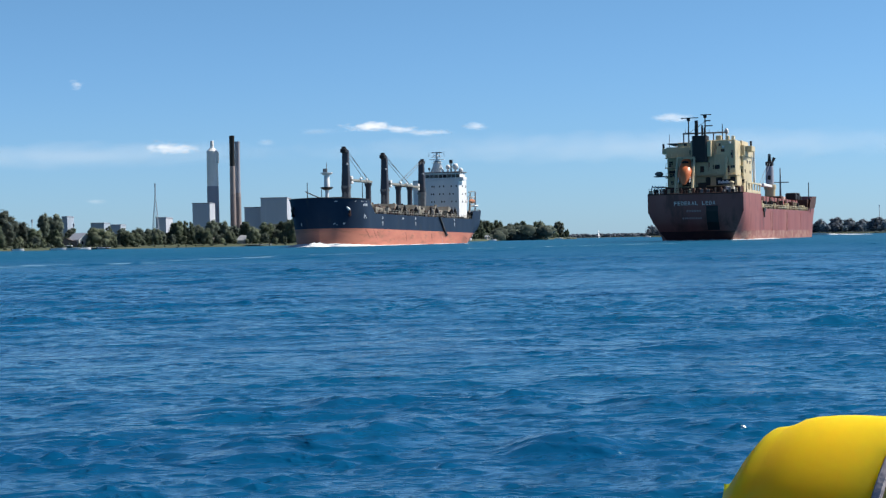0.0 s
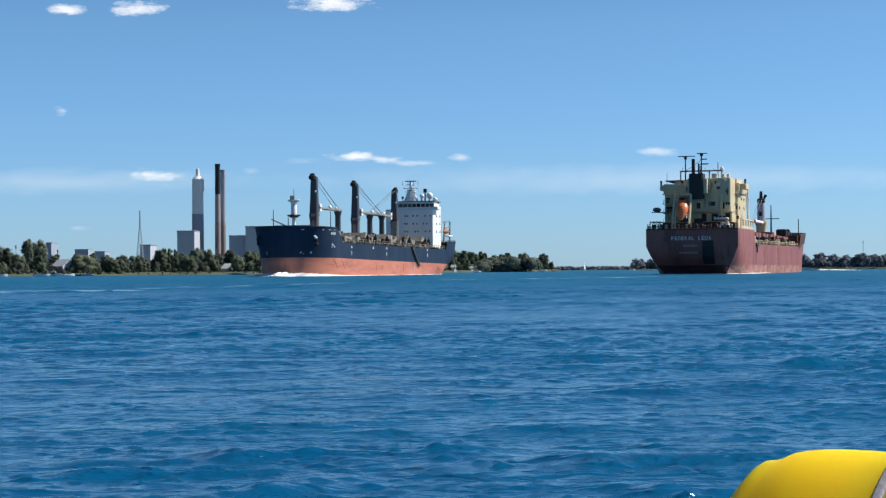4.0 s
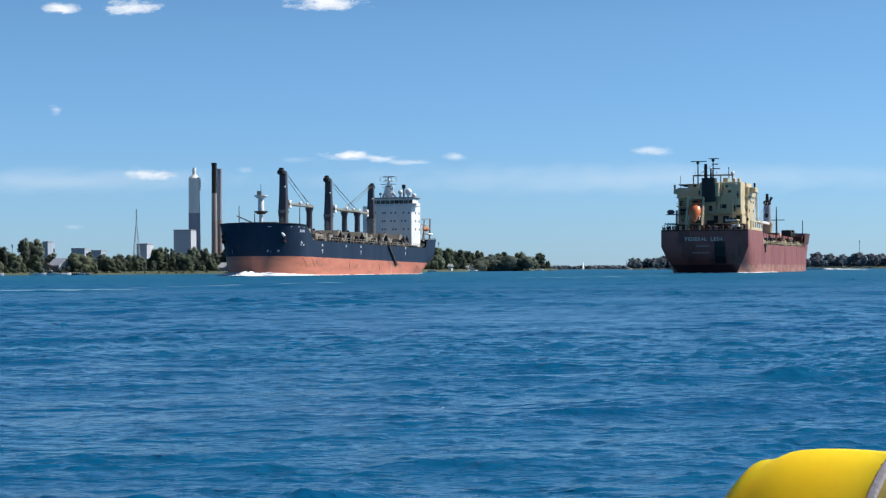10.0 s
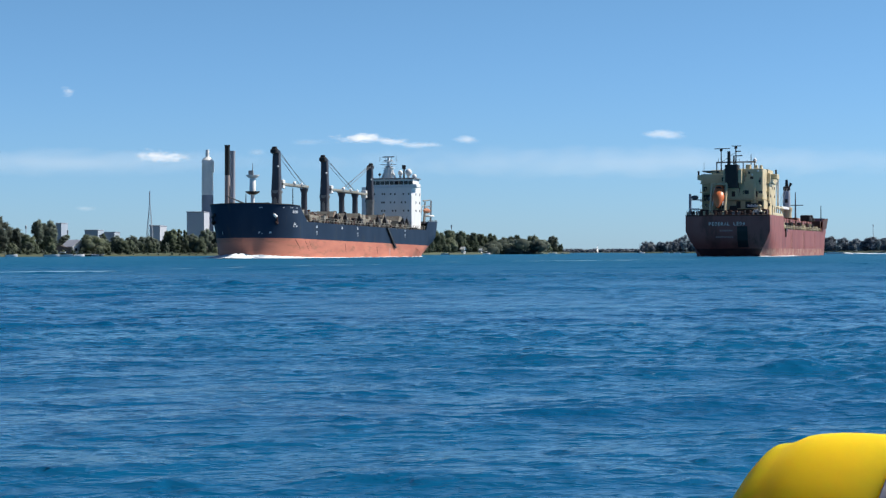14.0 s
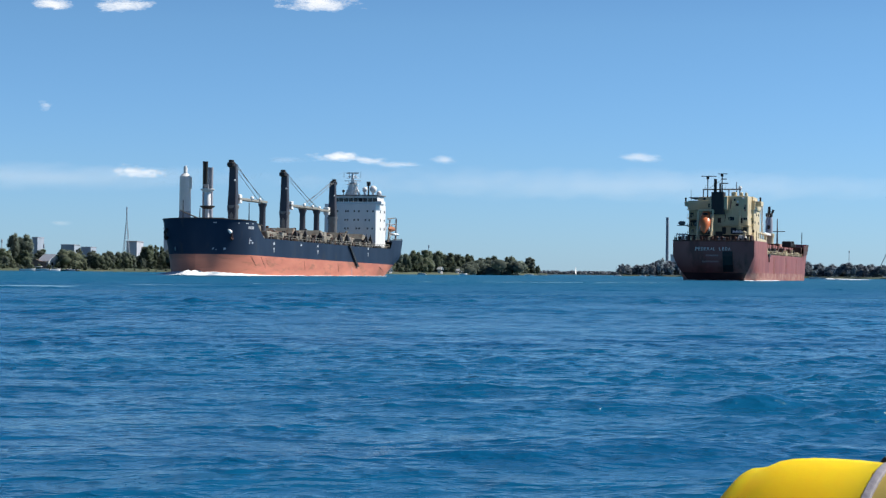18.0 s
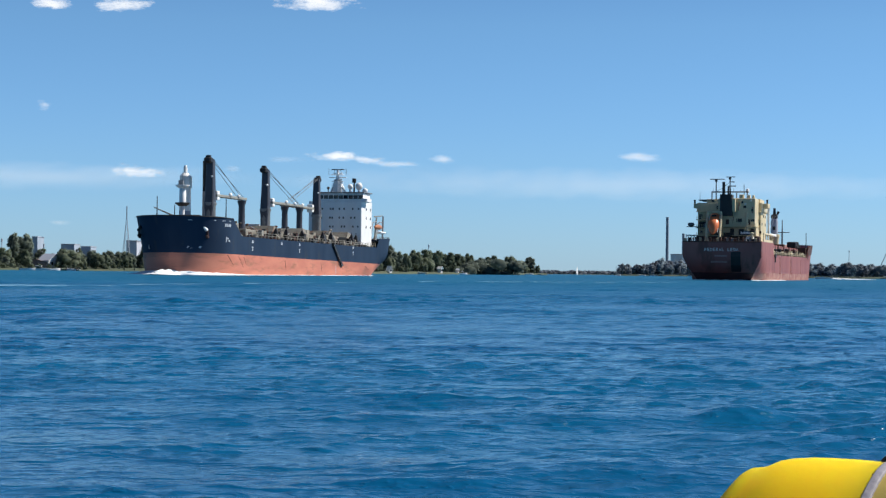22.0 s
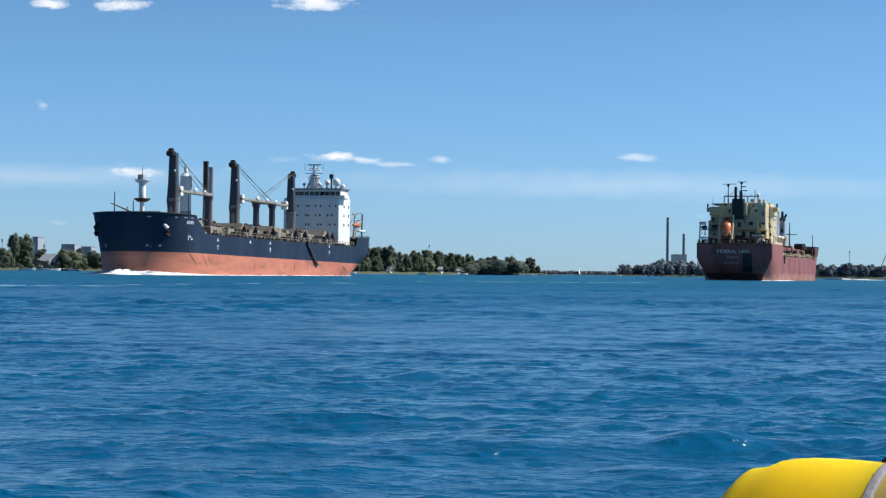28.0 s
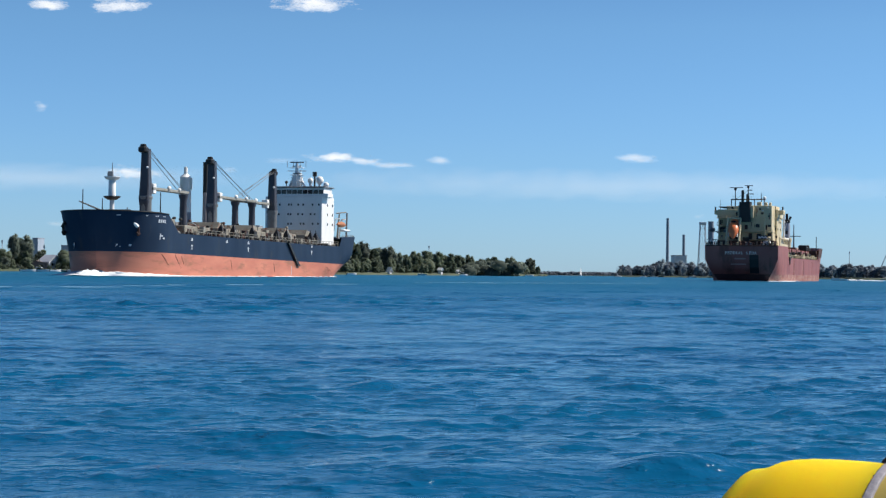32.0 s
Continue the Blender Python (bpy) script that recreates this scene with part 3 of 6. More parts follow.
far_wood("distant_woods", 2.6, 6.6, 4640, 11, 300, M_haze_leaf, "distant line of woods across the water, haze mixed into its colour")
far_wood("back_woods", -17, 2.6, 1350, 12, 420, M_dark, "dense dark woods behind the bank trees")
far_wood("opposite_woods", 5.9, 16.5, 2350, 14, 330, M_haze_leaf, "dense woods behind the far bank")


# ---- the blue bulk carrier: X forward from the stem, Y to port, Z up from the waterline ----
def lerp_table(t, x):
    for (a, p), (b, q) in zip(t, t[1:]):
        if a <= x <= b:
            return p + (q - p) * (x - a) / (b - a)
    return t[0][1] if x < t[0][0] else t[-1][1]


def blue_top(s):
    return lerp_table(((-180, 12.9), (-157.5, 12.4), (-155, 9.5), (-142, 9.3), (-22.6, 10.2), (-16, 14.5), (0, 14.9)), s)


def blue_boot(s):
    return lerp_table(((-180, 3.7), (0, 5.6)), s)


def blue_half(s, z, B=12.0):
    stem = lerp_table(((-2, -1.5), (0, -2.4), (4, -2.6), (7, -2.2), (10, -1.3), (15, 0)), z)
    run = lerp_table(((-2, 20), (3, 16.5), (7, 14.5), (11, 13), (15, 11.5)), z)
    u = max(0.0, min(1.0, (stem - s) / run))
    b = B * (1 - (1 - u) ** 2.2) ** 0.56
    end = lerp_table(((-2, -170), (0, -172), (3.5, -175.5), (6, -178.5), (15, -180.5)), z)
    keep = lerp_table(((-2, 0.0), (0, 0.18), (3.5, 0.5), (6, 0.72), (14, 0.8)), z)
    v = max(0.0, min(1.0, (s - end) / lerp_table(((-2, 38), (3.5, 26), (7, 16), (14, 13)), z)))
    return max(0.02, min(b, B * (keep + (1 - keep) * (1 - (1 - v) ** 2.2))))


def hull_skin(stations, zs_of, half, clampx, ends=True, sides=(1, -1)):
    """Port and starboard skins as one shell; zs_of(s): the levels at that station."""
    g = Geo()
    for side in sides:
        rings = []
        for s in stations:
            ring = []
            for z in zs_of(s):
                x = clampx(s, z)
                ring.append((x, side * half(x, z), z))
            rings.append(ring if side > 0 else ring[::-1])
        g.loft(rings, closed=False)
    for s in (stations[0], stations[-1]) if ends else ():
        zs = zs_of(s)
        a = [(clampx(s, z), half(clampx(s, z), z), z) for z in zs]
        plate = [(i, i + 1, i + 1 + len(a), i + len(a)) for i in range(len(a) - 1)]
        g.add(a + [(x, -y, z) for x, y, z in a], plate if s == stations[0] else [f[::-1] for f in plate])
    return g


def stanchions(parent, pts, h, material, r=0.05):
    me = Geo().tube((0, 0, 0), (0, 0, h), r, r, 5).mesh("stanchion", material)
    for p in pts:
        o = part("stanchion", me, material, parent)
        o.location = p
    for k in (1.0, 0.55):
        g = Geo()
        for p, q in zip(pts, pts[1:]):
            g.tube((p[0], p[1], p[2] + h * k), (q[0], q[1], q[2] + h * k), r * 0.8, r * 0.8, 4)
        part("rail", g, material, parent)


def windows(parent, pts, w, h, normal_x, t=0.12):
    """Alike dark windows on a wall; normal_x: the wall faces along X, else along Y."""
    me = (Geo().box(-t, t, -w / 2, w / 2, -h / 2, h / 2) if normal_x else Geo().box(-w / 2, w / 2, -t, t, -h / 2, h / 2)).mesh("window", M_glass)
    for p in pts:
        part("window", me, M_glass, parent).location = p


M_jib = paint("pale_grey_paint", (0.279, 0.279, 0.254), (0.197, 0.193, 0.164), 0.55, 0.6, (1, 1, 1), 0.1, 3, RUST, 0.64, 0.8)


def deck_crane(ship, x, y, jib_to, jy):
    d = 1 if jib_to > x else -1
    part("crane_pedestal", Geo().lathe(((1.75, 8), (1.75, 9), (1.5, 9.3), (1.45, 18.39), (1.7, 18.81), (1.7, 19.44)), 18, (x, y, 0)), M_steel, ship, "grey round crane pedestal", True)
    g = Geo()
    rings = []
    for z, a, b in ((9, 1.0, 1.0), (16.72, 1.0, 1.05), (18.29, 1.2, 1.25), (20.9, 1.2, 1.25), (24.03, 1.0, 1.12), (29.26, 0.85, 1.0), (30.72, 0.85, 0.95)):
        o = -d * 0.35 if z < 19.85 else 0
        rings.append([(x + o + i * a, y + j * b, z) for i, j in ((-1, -0.8), (-0.8, -1), (0.8, -1), (1, -0.8), (1, 0.8), (0.8, 1), (-0.8, 1), (-1, 0.8))])
    g.loft(rings)
    part("crane_tower", g, M_crane, ship, "dark grey crane tower")
    part("crane_head", Geo().box(x - 1.3 * d - 0.7, x - 1.3 * d + 1.6, y - 1.0, y + 1.0, 29.89, 31.35, 0.3).box(x - 1.6 * d - 0.3, x - 1.6 * d + 0.7, y - 0.7, y + 0.7, 30.93, 31.98, 0.2), M_black, ship)
    g = Geo()
    for k in (-0.5, 0.5):
        c = Vector((x + d * 1.1, y + k, 30.51))
        g.tube(c - Vector((0, 0.12, 0)), c + Vector((0, 0.12, 0)), 0.5, 0.5, 12)
    part("sheave", g, M_black, ship)
    part("floodlight", Geo().ball((x + 1.35, y + 0.9, 26.33), 0.3, 0.3, 0.3), M_white, ship, "white floodlight")
    part("operator_cab", Geo().box(x + d * 1.3, x + d * 3.2, y + jy - 0.9, y + jy + 0.9, 20.06, 22.57, 0.15), M_white, ship, "white crane cab")
    # the jib: two chords and lattice
    g = Geo()
    z0, z1 = 21.32, 21.53
    n = 10
    for k in (-0.75, 0.75):
        g.box(min(x + d * 1.2, jib_to), max(x + d * 1.2, jib_to), y + jy + k - 0.22, y + jy + k + 0.22, z0 - 0.36, z0 + 0.36, 0.1)
    for i in range(n + 1):
        xx = x + d * 1.4 + (jib_to - x - d * 1.4) * i / n
        g.box(xx - 0.18, xx + 0.18, y + jy - 0.8, y + jy + 0.8, z0 - 0.3, z0 + 0.3, 0.05)
    part("jib", g, M_jib, ship, "pale grey crane jib")
    part("jib_lamp", Geo().ball((x + (jib_to - x) * 0.45, y + jy + 1.0, 21.9), 0.75, 0.5, 0.6), M_white, ship, "white lamp housing")
    part("jib_lamp", Geo().ball((x + (jib_to - x) * 0.72, y + jy + 1.0, 21.8), 0.6, 0.45, 0.5), M_white, ship, "white lamp housing")
    for k in (-0.6, 0.0, 0.6):
        part("hoist_cable", Geo().tube((x + d * 0.8, y + k, 30.72), (jib_to - d * (0.5 + abs(k) * 6), y + jy + k, 21.84), 0.075, 0.075, 5), M_steel, ship)


def crutch(ship, x, y):
    part("jib_rest", Geo().lathe(((1.3, 8), (1.2, 12), (0.95, 14.63), (0.9, 19.44), (1.2, 20.3), (1.3, 20.9)), 14, (x, y, 0)), M_crane, ship, "dark jib rest post", True)


def blue_carrier():
    ship = thing("bulk_carrier", Matrix(), "dark blue cargo ship with red underside, white house and deck cranes", "ship")
    st = [-180.4, -179, -177, -174, -170, -165, -160, -157.5, -156, -155, -150, -130, -110, -90, -70, -50, -35, -27, -22.6, -20.5, -18, -16, -14, -12, -10.5, -9, -7.5, -6, -5, -4, -3, -2.2, -1.5, -0.9, -0.5, -0.2, 0]

    def cx(s, z):
        hi = lerp_table(((-2, -1.45), (0, -2.35), (4, -2.55), (7, -2.15), (10, -1.25), (15, 0)), z)
        lo = lerp_table(((-2, -170), (0, -172), (3.5, -175.5), (6, -178.5), (15, -180.5)), z)
        return s if -160 < s < -20 else (hi + (s / 20.0) * (20 + hi) if s >= -20 else lo + (s + 180.4) / 20.4 * (-160 - lo))
    part("hull_bottom", hull_skin(st, lambda s: [-1.5, 0, 1.2, 2.4, blue_boot(s)], blue_half, cx), M_boot, ship, "faded salmon-red antifouling hull bottom", True)
    part("hull_side", hull_skin(st, lambda s: [blue_boot(s) + (blue_top(s) - blue_boot(s)) * k for k in (0, 0.2, 0.4, 0.6, 0.8, 1)], blue_half, cx), M_navy, ship, "dark navy blue hull side", True)
    dk = Geo()
    for a, b, z0 in ((-180, -156.96, 11.7), (-156, -22, 8.7), (-17, -0.6, 13.6)):
        xs = np.linspace(a, b, 14)
        dk.loft([[(x, blue_half(x, z0) - 0.06, z0 + (0 if z0 > 10 else (x + 156) * 0.006)), (x, -blue_half(x, z0) + 0.06, z0 + (0 if z0 > 10 else (x + 156) * 0.006))] for x in xs], closed=False)
    dk.box(-21.5, -16.5, -11.4, 11.4, 8.6, 13.58)
    part("deck", dk, M_olive, ship, "olive brown weathered steel deck")
    # bulbous bow
    rings = []
    for k in range(9):
        x = -16 + 17.5 * k / 8
        r = 2.9 * math.sqrt(max(0.01, 1 - (k / 8) ** 2.6))
        rings.append([(x, r * 0.8 * math.cos(a), -0.1 + r * 0.75 * math.sin(a)) for a in (2 * math.pi * j / 14 for j in range(14))])
    part("bulbous_bow", Geo().loft(rings), M_boot, ship, "salmon-red bulb at the stem", True)
    # rub rail on the bulwark
    g = Geo()
    xs = np.linspace(-16, -0.1, 30)
    for sd in (1, -1):
        for a, b in zip(xs, xs[1:]):
            g.tube((a, sd * (blue_half(a, 14.63) + 0.05), blue_top(a) + 0.02), (b, sd * (blue_half(b, 14.63) + 0.05), blue_top(b) + 0.02), 0.16, 0.16, 6)
    part("bulwark_rail", g, M_black, ship)
    # hatches
    for a, b in ((-50.97, -33.59), (-71.92, -56.08), (-93.87, -79.28), (-120.88, -107.37), (-138.85, -129.4)):
        hh = part("hatch_coaming", Geo().box(a, b, -8.6, 8.6, 8.2, 10.6, 0.1), M_olive, ship, "olive hatch coaming")
        n = 4
        for i in range(n):
            p, q = a + (b - a) * i / n, a + (b - a) * (i + 1) / n
            part("hatch_cover", Geo().box(p + 0.08, q - 0.08, -9, 9, 10.62, 12.3 + 0.2 * (i % 2), 0.15), M_olive, hh)
    # black folding hatch gear: A shapes at the port coaming
    for x in (-57.1, -66.3, -80.9, -101.43, -110.07, -132.55, -137.8):
        g = Geo()
        g.loft([[(x - 1.6, 8.3, 9.6), (x + 1.6, 8.3, 9.6), (x + 1.6, 10.9, 9.6), (x - 1.6, 10.9, 9.6)], [(x - 1.2, 8.8, 11.2), (x + 1.2, 8.8, 11.2), (x + 1.2, 10.5, 11.2), (x - 1.2, 10.5, 11.2)], [(x - 0.25, 9.4, 13.2), (x + 0.25, 9.4, 13.2), (x + 0.25, 9.8, 13.2), (x - 0.25, 9.8, 13.2)]])
        g.tube((x, 9.6, 13.0), (x, 9.6, 13.9), 0.15, 0.1, 5)
        part("hatch_jack", g, M_black, ship, "black triangular hatch gear")
    rng = random.Random(8)
    for i in range(35):
        x = -153.2 + i * 3.6
        h = rng.uniform(0.8, 2.2)
        part(rng.choice(("vent", "bollard", "locker")), Geo().box(x, x + rng.uniform(0.6, 2.2), 10.2, 11.2, 8.4, 8.9 + h, 0.1), rng.choice((M_olive, M_olive, M_rust, M_black)), ship)
    for i in range(60):
        x, y = rng.uniform(-150, -24), rng.uniform(-9.5, 10.6)
        if min(abs(x + 29.5), abs(x + 75.5), abs(x + 125.2)) < 3:
            continue
        z = 12.4 if abs(y) < 8.6 else 8.6
        k = i % 3
        if k == 0:
            g = Geo().tube((x, y, z - 0.5), (x, y, z + rng.uniform(0.8, 1.9)), 0.28, 0.28, 8).ball((x, y, z + 1.9), 0.5, 0.5, 0.35)
        elif k == 1:
            g = Geo().box(x, x + rng.uniform(0.8, 3.0), y - 0.5, y + 0.5, z - 0.4, z + rng.uniform(0.4, 1.3), 0.12)
        else:
            g = Geo().tube((x, y, z + 0.5), (x + rng.uniform(2, 6), y, z + rng.uniform(0.2, 1.3)), 0.16, 0.16, 6).tube((x, y, z - 0.5), (x, y, z + 0.6), 0.12, 0.12, 5)
        part(("mushroom_vent", "deck_locker", "pipe")[k], g, rng.choice((M_olive, M_olive, M_rust, M_black, M_steel)), ship)
    for i in range(90):
        x = rng.uniform(-141, -24)
        z = 8.4 + (x + 156) * 0.006
        h, w = rng.choice((0.7, 1.0, 1.3, 2.0)), rng.uniform(0.5, 2.2)
        k = i % 4
        if k == 0:
            g = Geo().tube((x, 10.9, z + 0.7), (x + w, 10.9, z + 0.7), 0.5, 0.5, 9).box(x - 0.15, x, 10.3, 11.4, z, z + 1.3, 0.05).box(x + w, x + w + 0.15, 10.3, 11.4, z, z + 1.3, 0.05)
        elif k == 1:
            g = Geo().box(x, x + w, 9.4, 10.6, z, z + h + 1.2, 0.1).box(x + 0.1, x + w - 0.1, 9.3, 10.7, z + h + 1.2, z + h + 1.35, 0.03)
        elif k == 2:
            g = Geo().tube((x, 11.2, z), (x, 11.2, z + h), 0.22, 0.2, 7).tube((x + 0.9, 11.2, z), (x + 0.9, 11.2, z + h), 0.22, 0.2, 7).tube((x - 0.1, 11.2, z + h), (x + 1.0, 11.2, z + h), 0.28, 0.28, 7)
        else:
            g = Geo().tube((x, 10.6, z), (x, 10.6, z + h + 1.0), 0.16, 0.16, 6).tube((x, 10.6, z + h + 1.0), (x + w * 0.5, 10.9, z + h + 0.4), 0.22, 0.3, 7)
        part(("mooring_winch", "deck_locker", "bollard", "air_pipe")[k], g, rng.choice((M_olive, M_jib, M_black, M_black, M_rust)), ship)
    for x in (-60.5, -87, -114.5, -134.5):
        part("folded_cover", Geo().loft([[(x - 2.6, y, 12.2), (x + 2.6, y, 12.2), (x + 1.2, y, 14.0), (x - 1.6, y, 13.6)] for y in (-8.2, 8.2)]), M_olive, ship, "khaki folded hatch cover")
    for sd in (1, -1):
        stanchions(ship, [(x, sd * 11.7, blue_top(x) - 0.1) for x in np.linspace(-154.13, -26.38, 42)], 1.5, M_olive, 0.09)
    deck_crane(ship, -29.5, 0.4, -54.03, 0.6)
    deck_crane(ship, -75.5, 0.0, -105.75, 0.9)
    deck_crane(ship, -125.2, 0.0, -94.95, -1.3)
    crutch(ship, -53.52, 0.6)
    crutch(ship, -96.24, -1.0)
    crutch(ship, -104.89, 0.9)
    # fore mast
    part("foremast", Geo().lathe(((0.55, 13.27), (0.55, 17.56), (0.9, 17.97), (0.85, 22.15), (0.7, 22.36)), 14, (-10.7, 0, 0)), M_white, ship, "white foremast", True)
    part("mast_platform", Geo().lathe(((1.0, 17.66), (2.0, 18.29), (2.0, 18.55)), 14, (-10.7, 0, 0)), M_black, ship)
    part("mast_platform", Geo().lathe(((1.1, 22.26), (1.9, 22.89), (1.9, 23.09)), 14, (-10.7, 0, 0)), M_white, ship)
    part("mast_light", Geo().tube((-10.7, 0, 22.99), (-10.7, 0, 26.33), 0.14, 0.06, 6).box(-11.08, -10.54, -1.2, 0.2, 23.09, 24.35, 0.1), M_steel, ship)
    for p, h in (((-5.4, 0, 13.58), 17.77), ((-3.5, -4, 13.38), 19.85), ((-15.74, 10, 13.38), 19.65)):
        part("pole", Geo().tube(p, (p[0], p[1], h), 0.16, 0.1, 6), M_black, ship)
    part("bow_davit", Geo().tube((-7, -1, 13.27), (-7, -1, 15.05), 0.3, 0.25, 8).tube((-7, -1, 15.05), (-1.5, -4, 17.0), 0.25, 0.15, 6), M_black, ship)
    part("windlass", Geo().box(-8.59, -6, 1, 5, 13.27, 15.26, 0.3).tube((-7.53, -5, 14.63), (-7.53, 6, 14.63), 0.7, 0.7, 10), M_black, ship)
    for sd in (1, -1):
        x = -5.2
        b = blue_half(x, 10.8) + (0.0 if sd > 0 else 0.7)
        # starboard anchor and pipe are black: their shade is put into the colour
        an = part("anchor", Geo().tube((x, sd * (b + 0.25), 11.4), (x - 0.5, sd * (b + 0.25), 9.7), 0.32, 0.3, 8).tube((x - 1.5, sd * (b + 0.2), 10.2), (x - 0.5, sd * (b + 0.15), 9.5), 0.2, 0.4, 6).tube((x + 0.6, sd * (b + 0.2), 10.0), (x - 0.5, sd * (b + 0.15), 9.5), 0.2, 0.4, 6), M_rust if sd > 0 else M_black, ship, "rusty anchor" if sd > 0 else "anchor blackened for the shaded bow")
        part("hawse_pipe", Geo().tube((x + 0.5, sd * (b - 0.6), 12.2), (x + 0.1, sd * (b + 0.35), 11.2), 0.45, 0.38, 12), M_white if sd > 0 else M_black, ship, "worn hawse pipe, shade-black on the starboard side")
    # the house
    house = part("deckhouse", Geo().box(-154.6, -142, -8.0, 10.2, 8, 24.45, 0.15), M_white, ship, "white accommodation block")
    for z, ys in ((21.95, (-3.3, -0.4, 0.4, 2.6, 4.2, 7.2, 9.2)), (19.02, (-3.6, -0.6, 0.2, 2.6, 4.0, 6.6, 7.9)), (16.09, (-0.6, 0.4, 3.4, 4.4, 7.3, 9.0))):
        windows(house, [(-141.95, y, z) for y in ys], 0.46, 0.62, True)
        windows(house, [(x, 10.22, z) for x in (-147.6, -152.7)], 0.6, 0.8, False)
    part("wheelhouse", Geo().box(-150.87, -142.28, -5.2, 10.6, 24.45, 27.17, 0.15), M_white, ship, "white wheelhouse")
    part("bridge_wing", Geo().box(-147.6, -142.19, 9.8, 12.0, 24.24, 25.39, 0.1), M_white, ship)
    for i in range(9):
        y = -4.6 + i * 1.7
        part("bridge_window", Geo().box(-142.3, -142.19, y, y + 1.5, 25.24, 26.49), M_glass, ship)
    part("wheelhouse_roof", Geo().box(-151.33, -141.58, -5.6, 11.2, 27.17, 27.54, 0.1), M_steel, ship)
    mast = part("radar_mast", Geo().tube((-146.67, 0.5, 27.48), (-146.67, 0.5, 35.01), 0.8, 0.4, 8), M_white, ship, "white radar mast")
    for y in (-2.0, 3.0):
        part("mast_leg", Geo().tube((-147.13, y, 27.48), (-146.85, 0.5, 32.92), 0.4, 0.3, 6), M_white, mast)
    for z, w in ((30.3, 2.0), (32.39, 3.0), (33.86, 1.6)):
        part("yard", Geo().box(-146.9, -146.62, 0.5 - w, 0.5 + w, z, z + 0.25), M_white, mast)
    for y, up in ((-1.5, 32.2), (2.4, 33.0)):
        part("mast_leg", Geo().tube((-147.4, y, 27.48), (-147.4, y * 0.6, up), 0.14, 0.1, 6), M_white, mast)
    for z in (29.2, 31.2, 33.4):
        part("mast_platform", Geo().box(-147.8, -145.6, -1.5, 2.5, z, z + 0.12), M_white, mast)
    for y in (-2.6, -0.6, 1.6, 3.4):
        part("antenna", Geo().tube((-146.6, y, 33.6), (-146.6, y, 35.6), 0.09, 0.06, 5), M_steel, mast)
    part("mast_cabinet", Geo().box(-147.6, -146.2, -0.9, 1.9, 27.5, 30.6, 0.1), M_white, mast)
    part("radar_scanner", Geo().box(-146.67, -146.39, -1.6, 2.8, 35.01, 35.37), M_steel, mast)
    part("radar_scanner", Geo().box(-146.29, -146.01, -0.6, 2.2, 31.56, 31.87), M_steel, mast)
    for y, z, r in ((4.6, 29.57, 0.9), (7.6, 29.68, 1.25), (9.7, 28.21, 0.9)):
        part("dome", Geo().ball((-147.6, y, z), r, r, r, 12, 8).tube((-147.6, y, 27.38), (-147.6, y, z - 0.5 * r), 0.45, 0.45, 8), M_white, ship, "white antenna dome", True)
    part("top_mast", Geo().tube((-149.47, 5.4, 27.38), (-149.47, 5.4, 31.4), 0.32, 0.26, 8).box(-149.93, -149, 4.8, 6, 30.93, 32.39, 0.1), M_black, ship)
    part("searchlight", Geo().tube((-142.93, -1.6, 27.48), (-142.93, -1.6, 28.63), 0.12, 0.12, 6).ball((-142.93, -1.6, 28.84), 0.5, 0.5, 0.5), M_black, ship)
    part("engine_casing", Geo().box(-164.64, -155.53, -6, 6, 11, 21.42, 0.2), M_white, ship, "white engine casing")
    part("funnel", Geo().loft([[(x, y, z) for x, y in ((-163.68, -3), (-156.96, -3), (-156, 0), (-156.96, 3), (-163.68, 3), (-164.64, 0))] for z in (21.42, 27.17)]), M_navy, ship, "dark blue funnel")
    boat = part("lifeboat", Geo().loft([[(-164 + 8.4 * k / 8, 11.0 + 0.95 * math.sin(math.pi * (0.1 + 0.8 * k / 8)) * math.cos(a), 16.4 + 0.95 * math.sin(math.pi * (0.1 + 0.8 * k / 8)) * math.sin(a)) for a in (2 * math.pi * j / 12 for j in range(12))] for k in range(9)]), M_faded, ship, "faded orange covered lifeboat", True)
    part("rescue_boat", Geo().box(-166.08, -159.84, 10.4, 12.2, 14.21, 14.94, 0.3), M_white, ship, "white boat under a davit")
    part("davit", Geo().tube((-158.88, 10, 12), (-159.36, 10.5, 19.65), 0.3, 0.25, 8).tube((-156.96, 10.4, 19.85), (-166.56, 10.6, 20.48), 0.22, 0.15, 6), M_olive, ship)
    part("davit_post", Geo().tube((-167.5, 10.4, 12), (-167.5, 10.6, 20.3), 0.32, 0.28, 8), M_steel, ship)
    for x in (-156, -162.72):
        part("davit", Geo().tube((x, 9.4, 12), (x, 10.2, 17.97), 0.25, 0.2, 6).tube((x, 10.2, 17.97), (x, 11.6, 18.18), 0.2, 0.15, 6), M_white, ship)
    sm = part("stern_mast", Geo().tube((-171.36, 3, 11.2), (-171.36, 3.3, 19.23), 0.14, 0.1, 5).tube((-171.36, 4.4, 11.2), (-171.36, 3.6, 19.23), 0.14, 0.1, 5), M_steel, ship)
    for k in range(5):
        part("brace", Geo().tube((-171.36, 3.1, 12 + k * 1.3), (-171.36, 4.2 - k * 0.12, 13.79 + k * 1.3), 0.08, 0.08, 4), M_steel, sm)
    stanchions(ship, [(x, blue_half(x, 12.3) - 0.3, 12.0) for x in np.linspace(-178.56, -158.88, 12)], 1.2, M_steel, 0.07)
    stanchions(ship, [(-179.81, y, 12.0) for y in np.linspace(-9, 9, 8)], 1.2, M_steel, 0.07)
    # the ladder on the port side
    b = 12.06
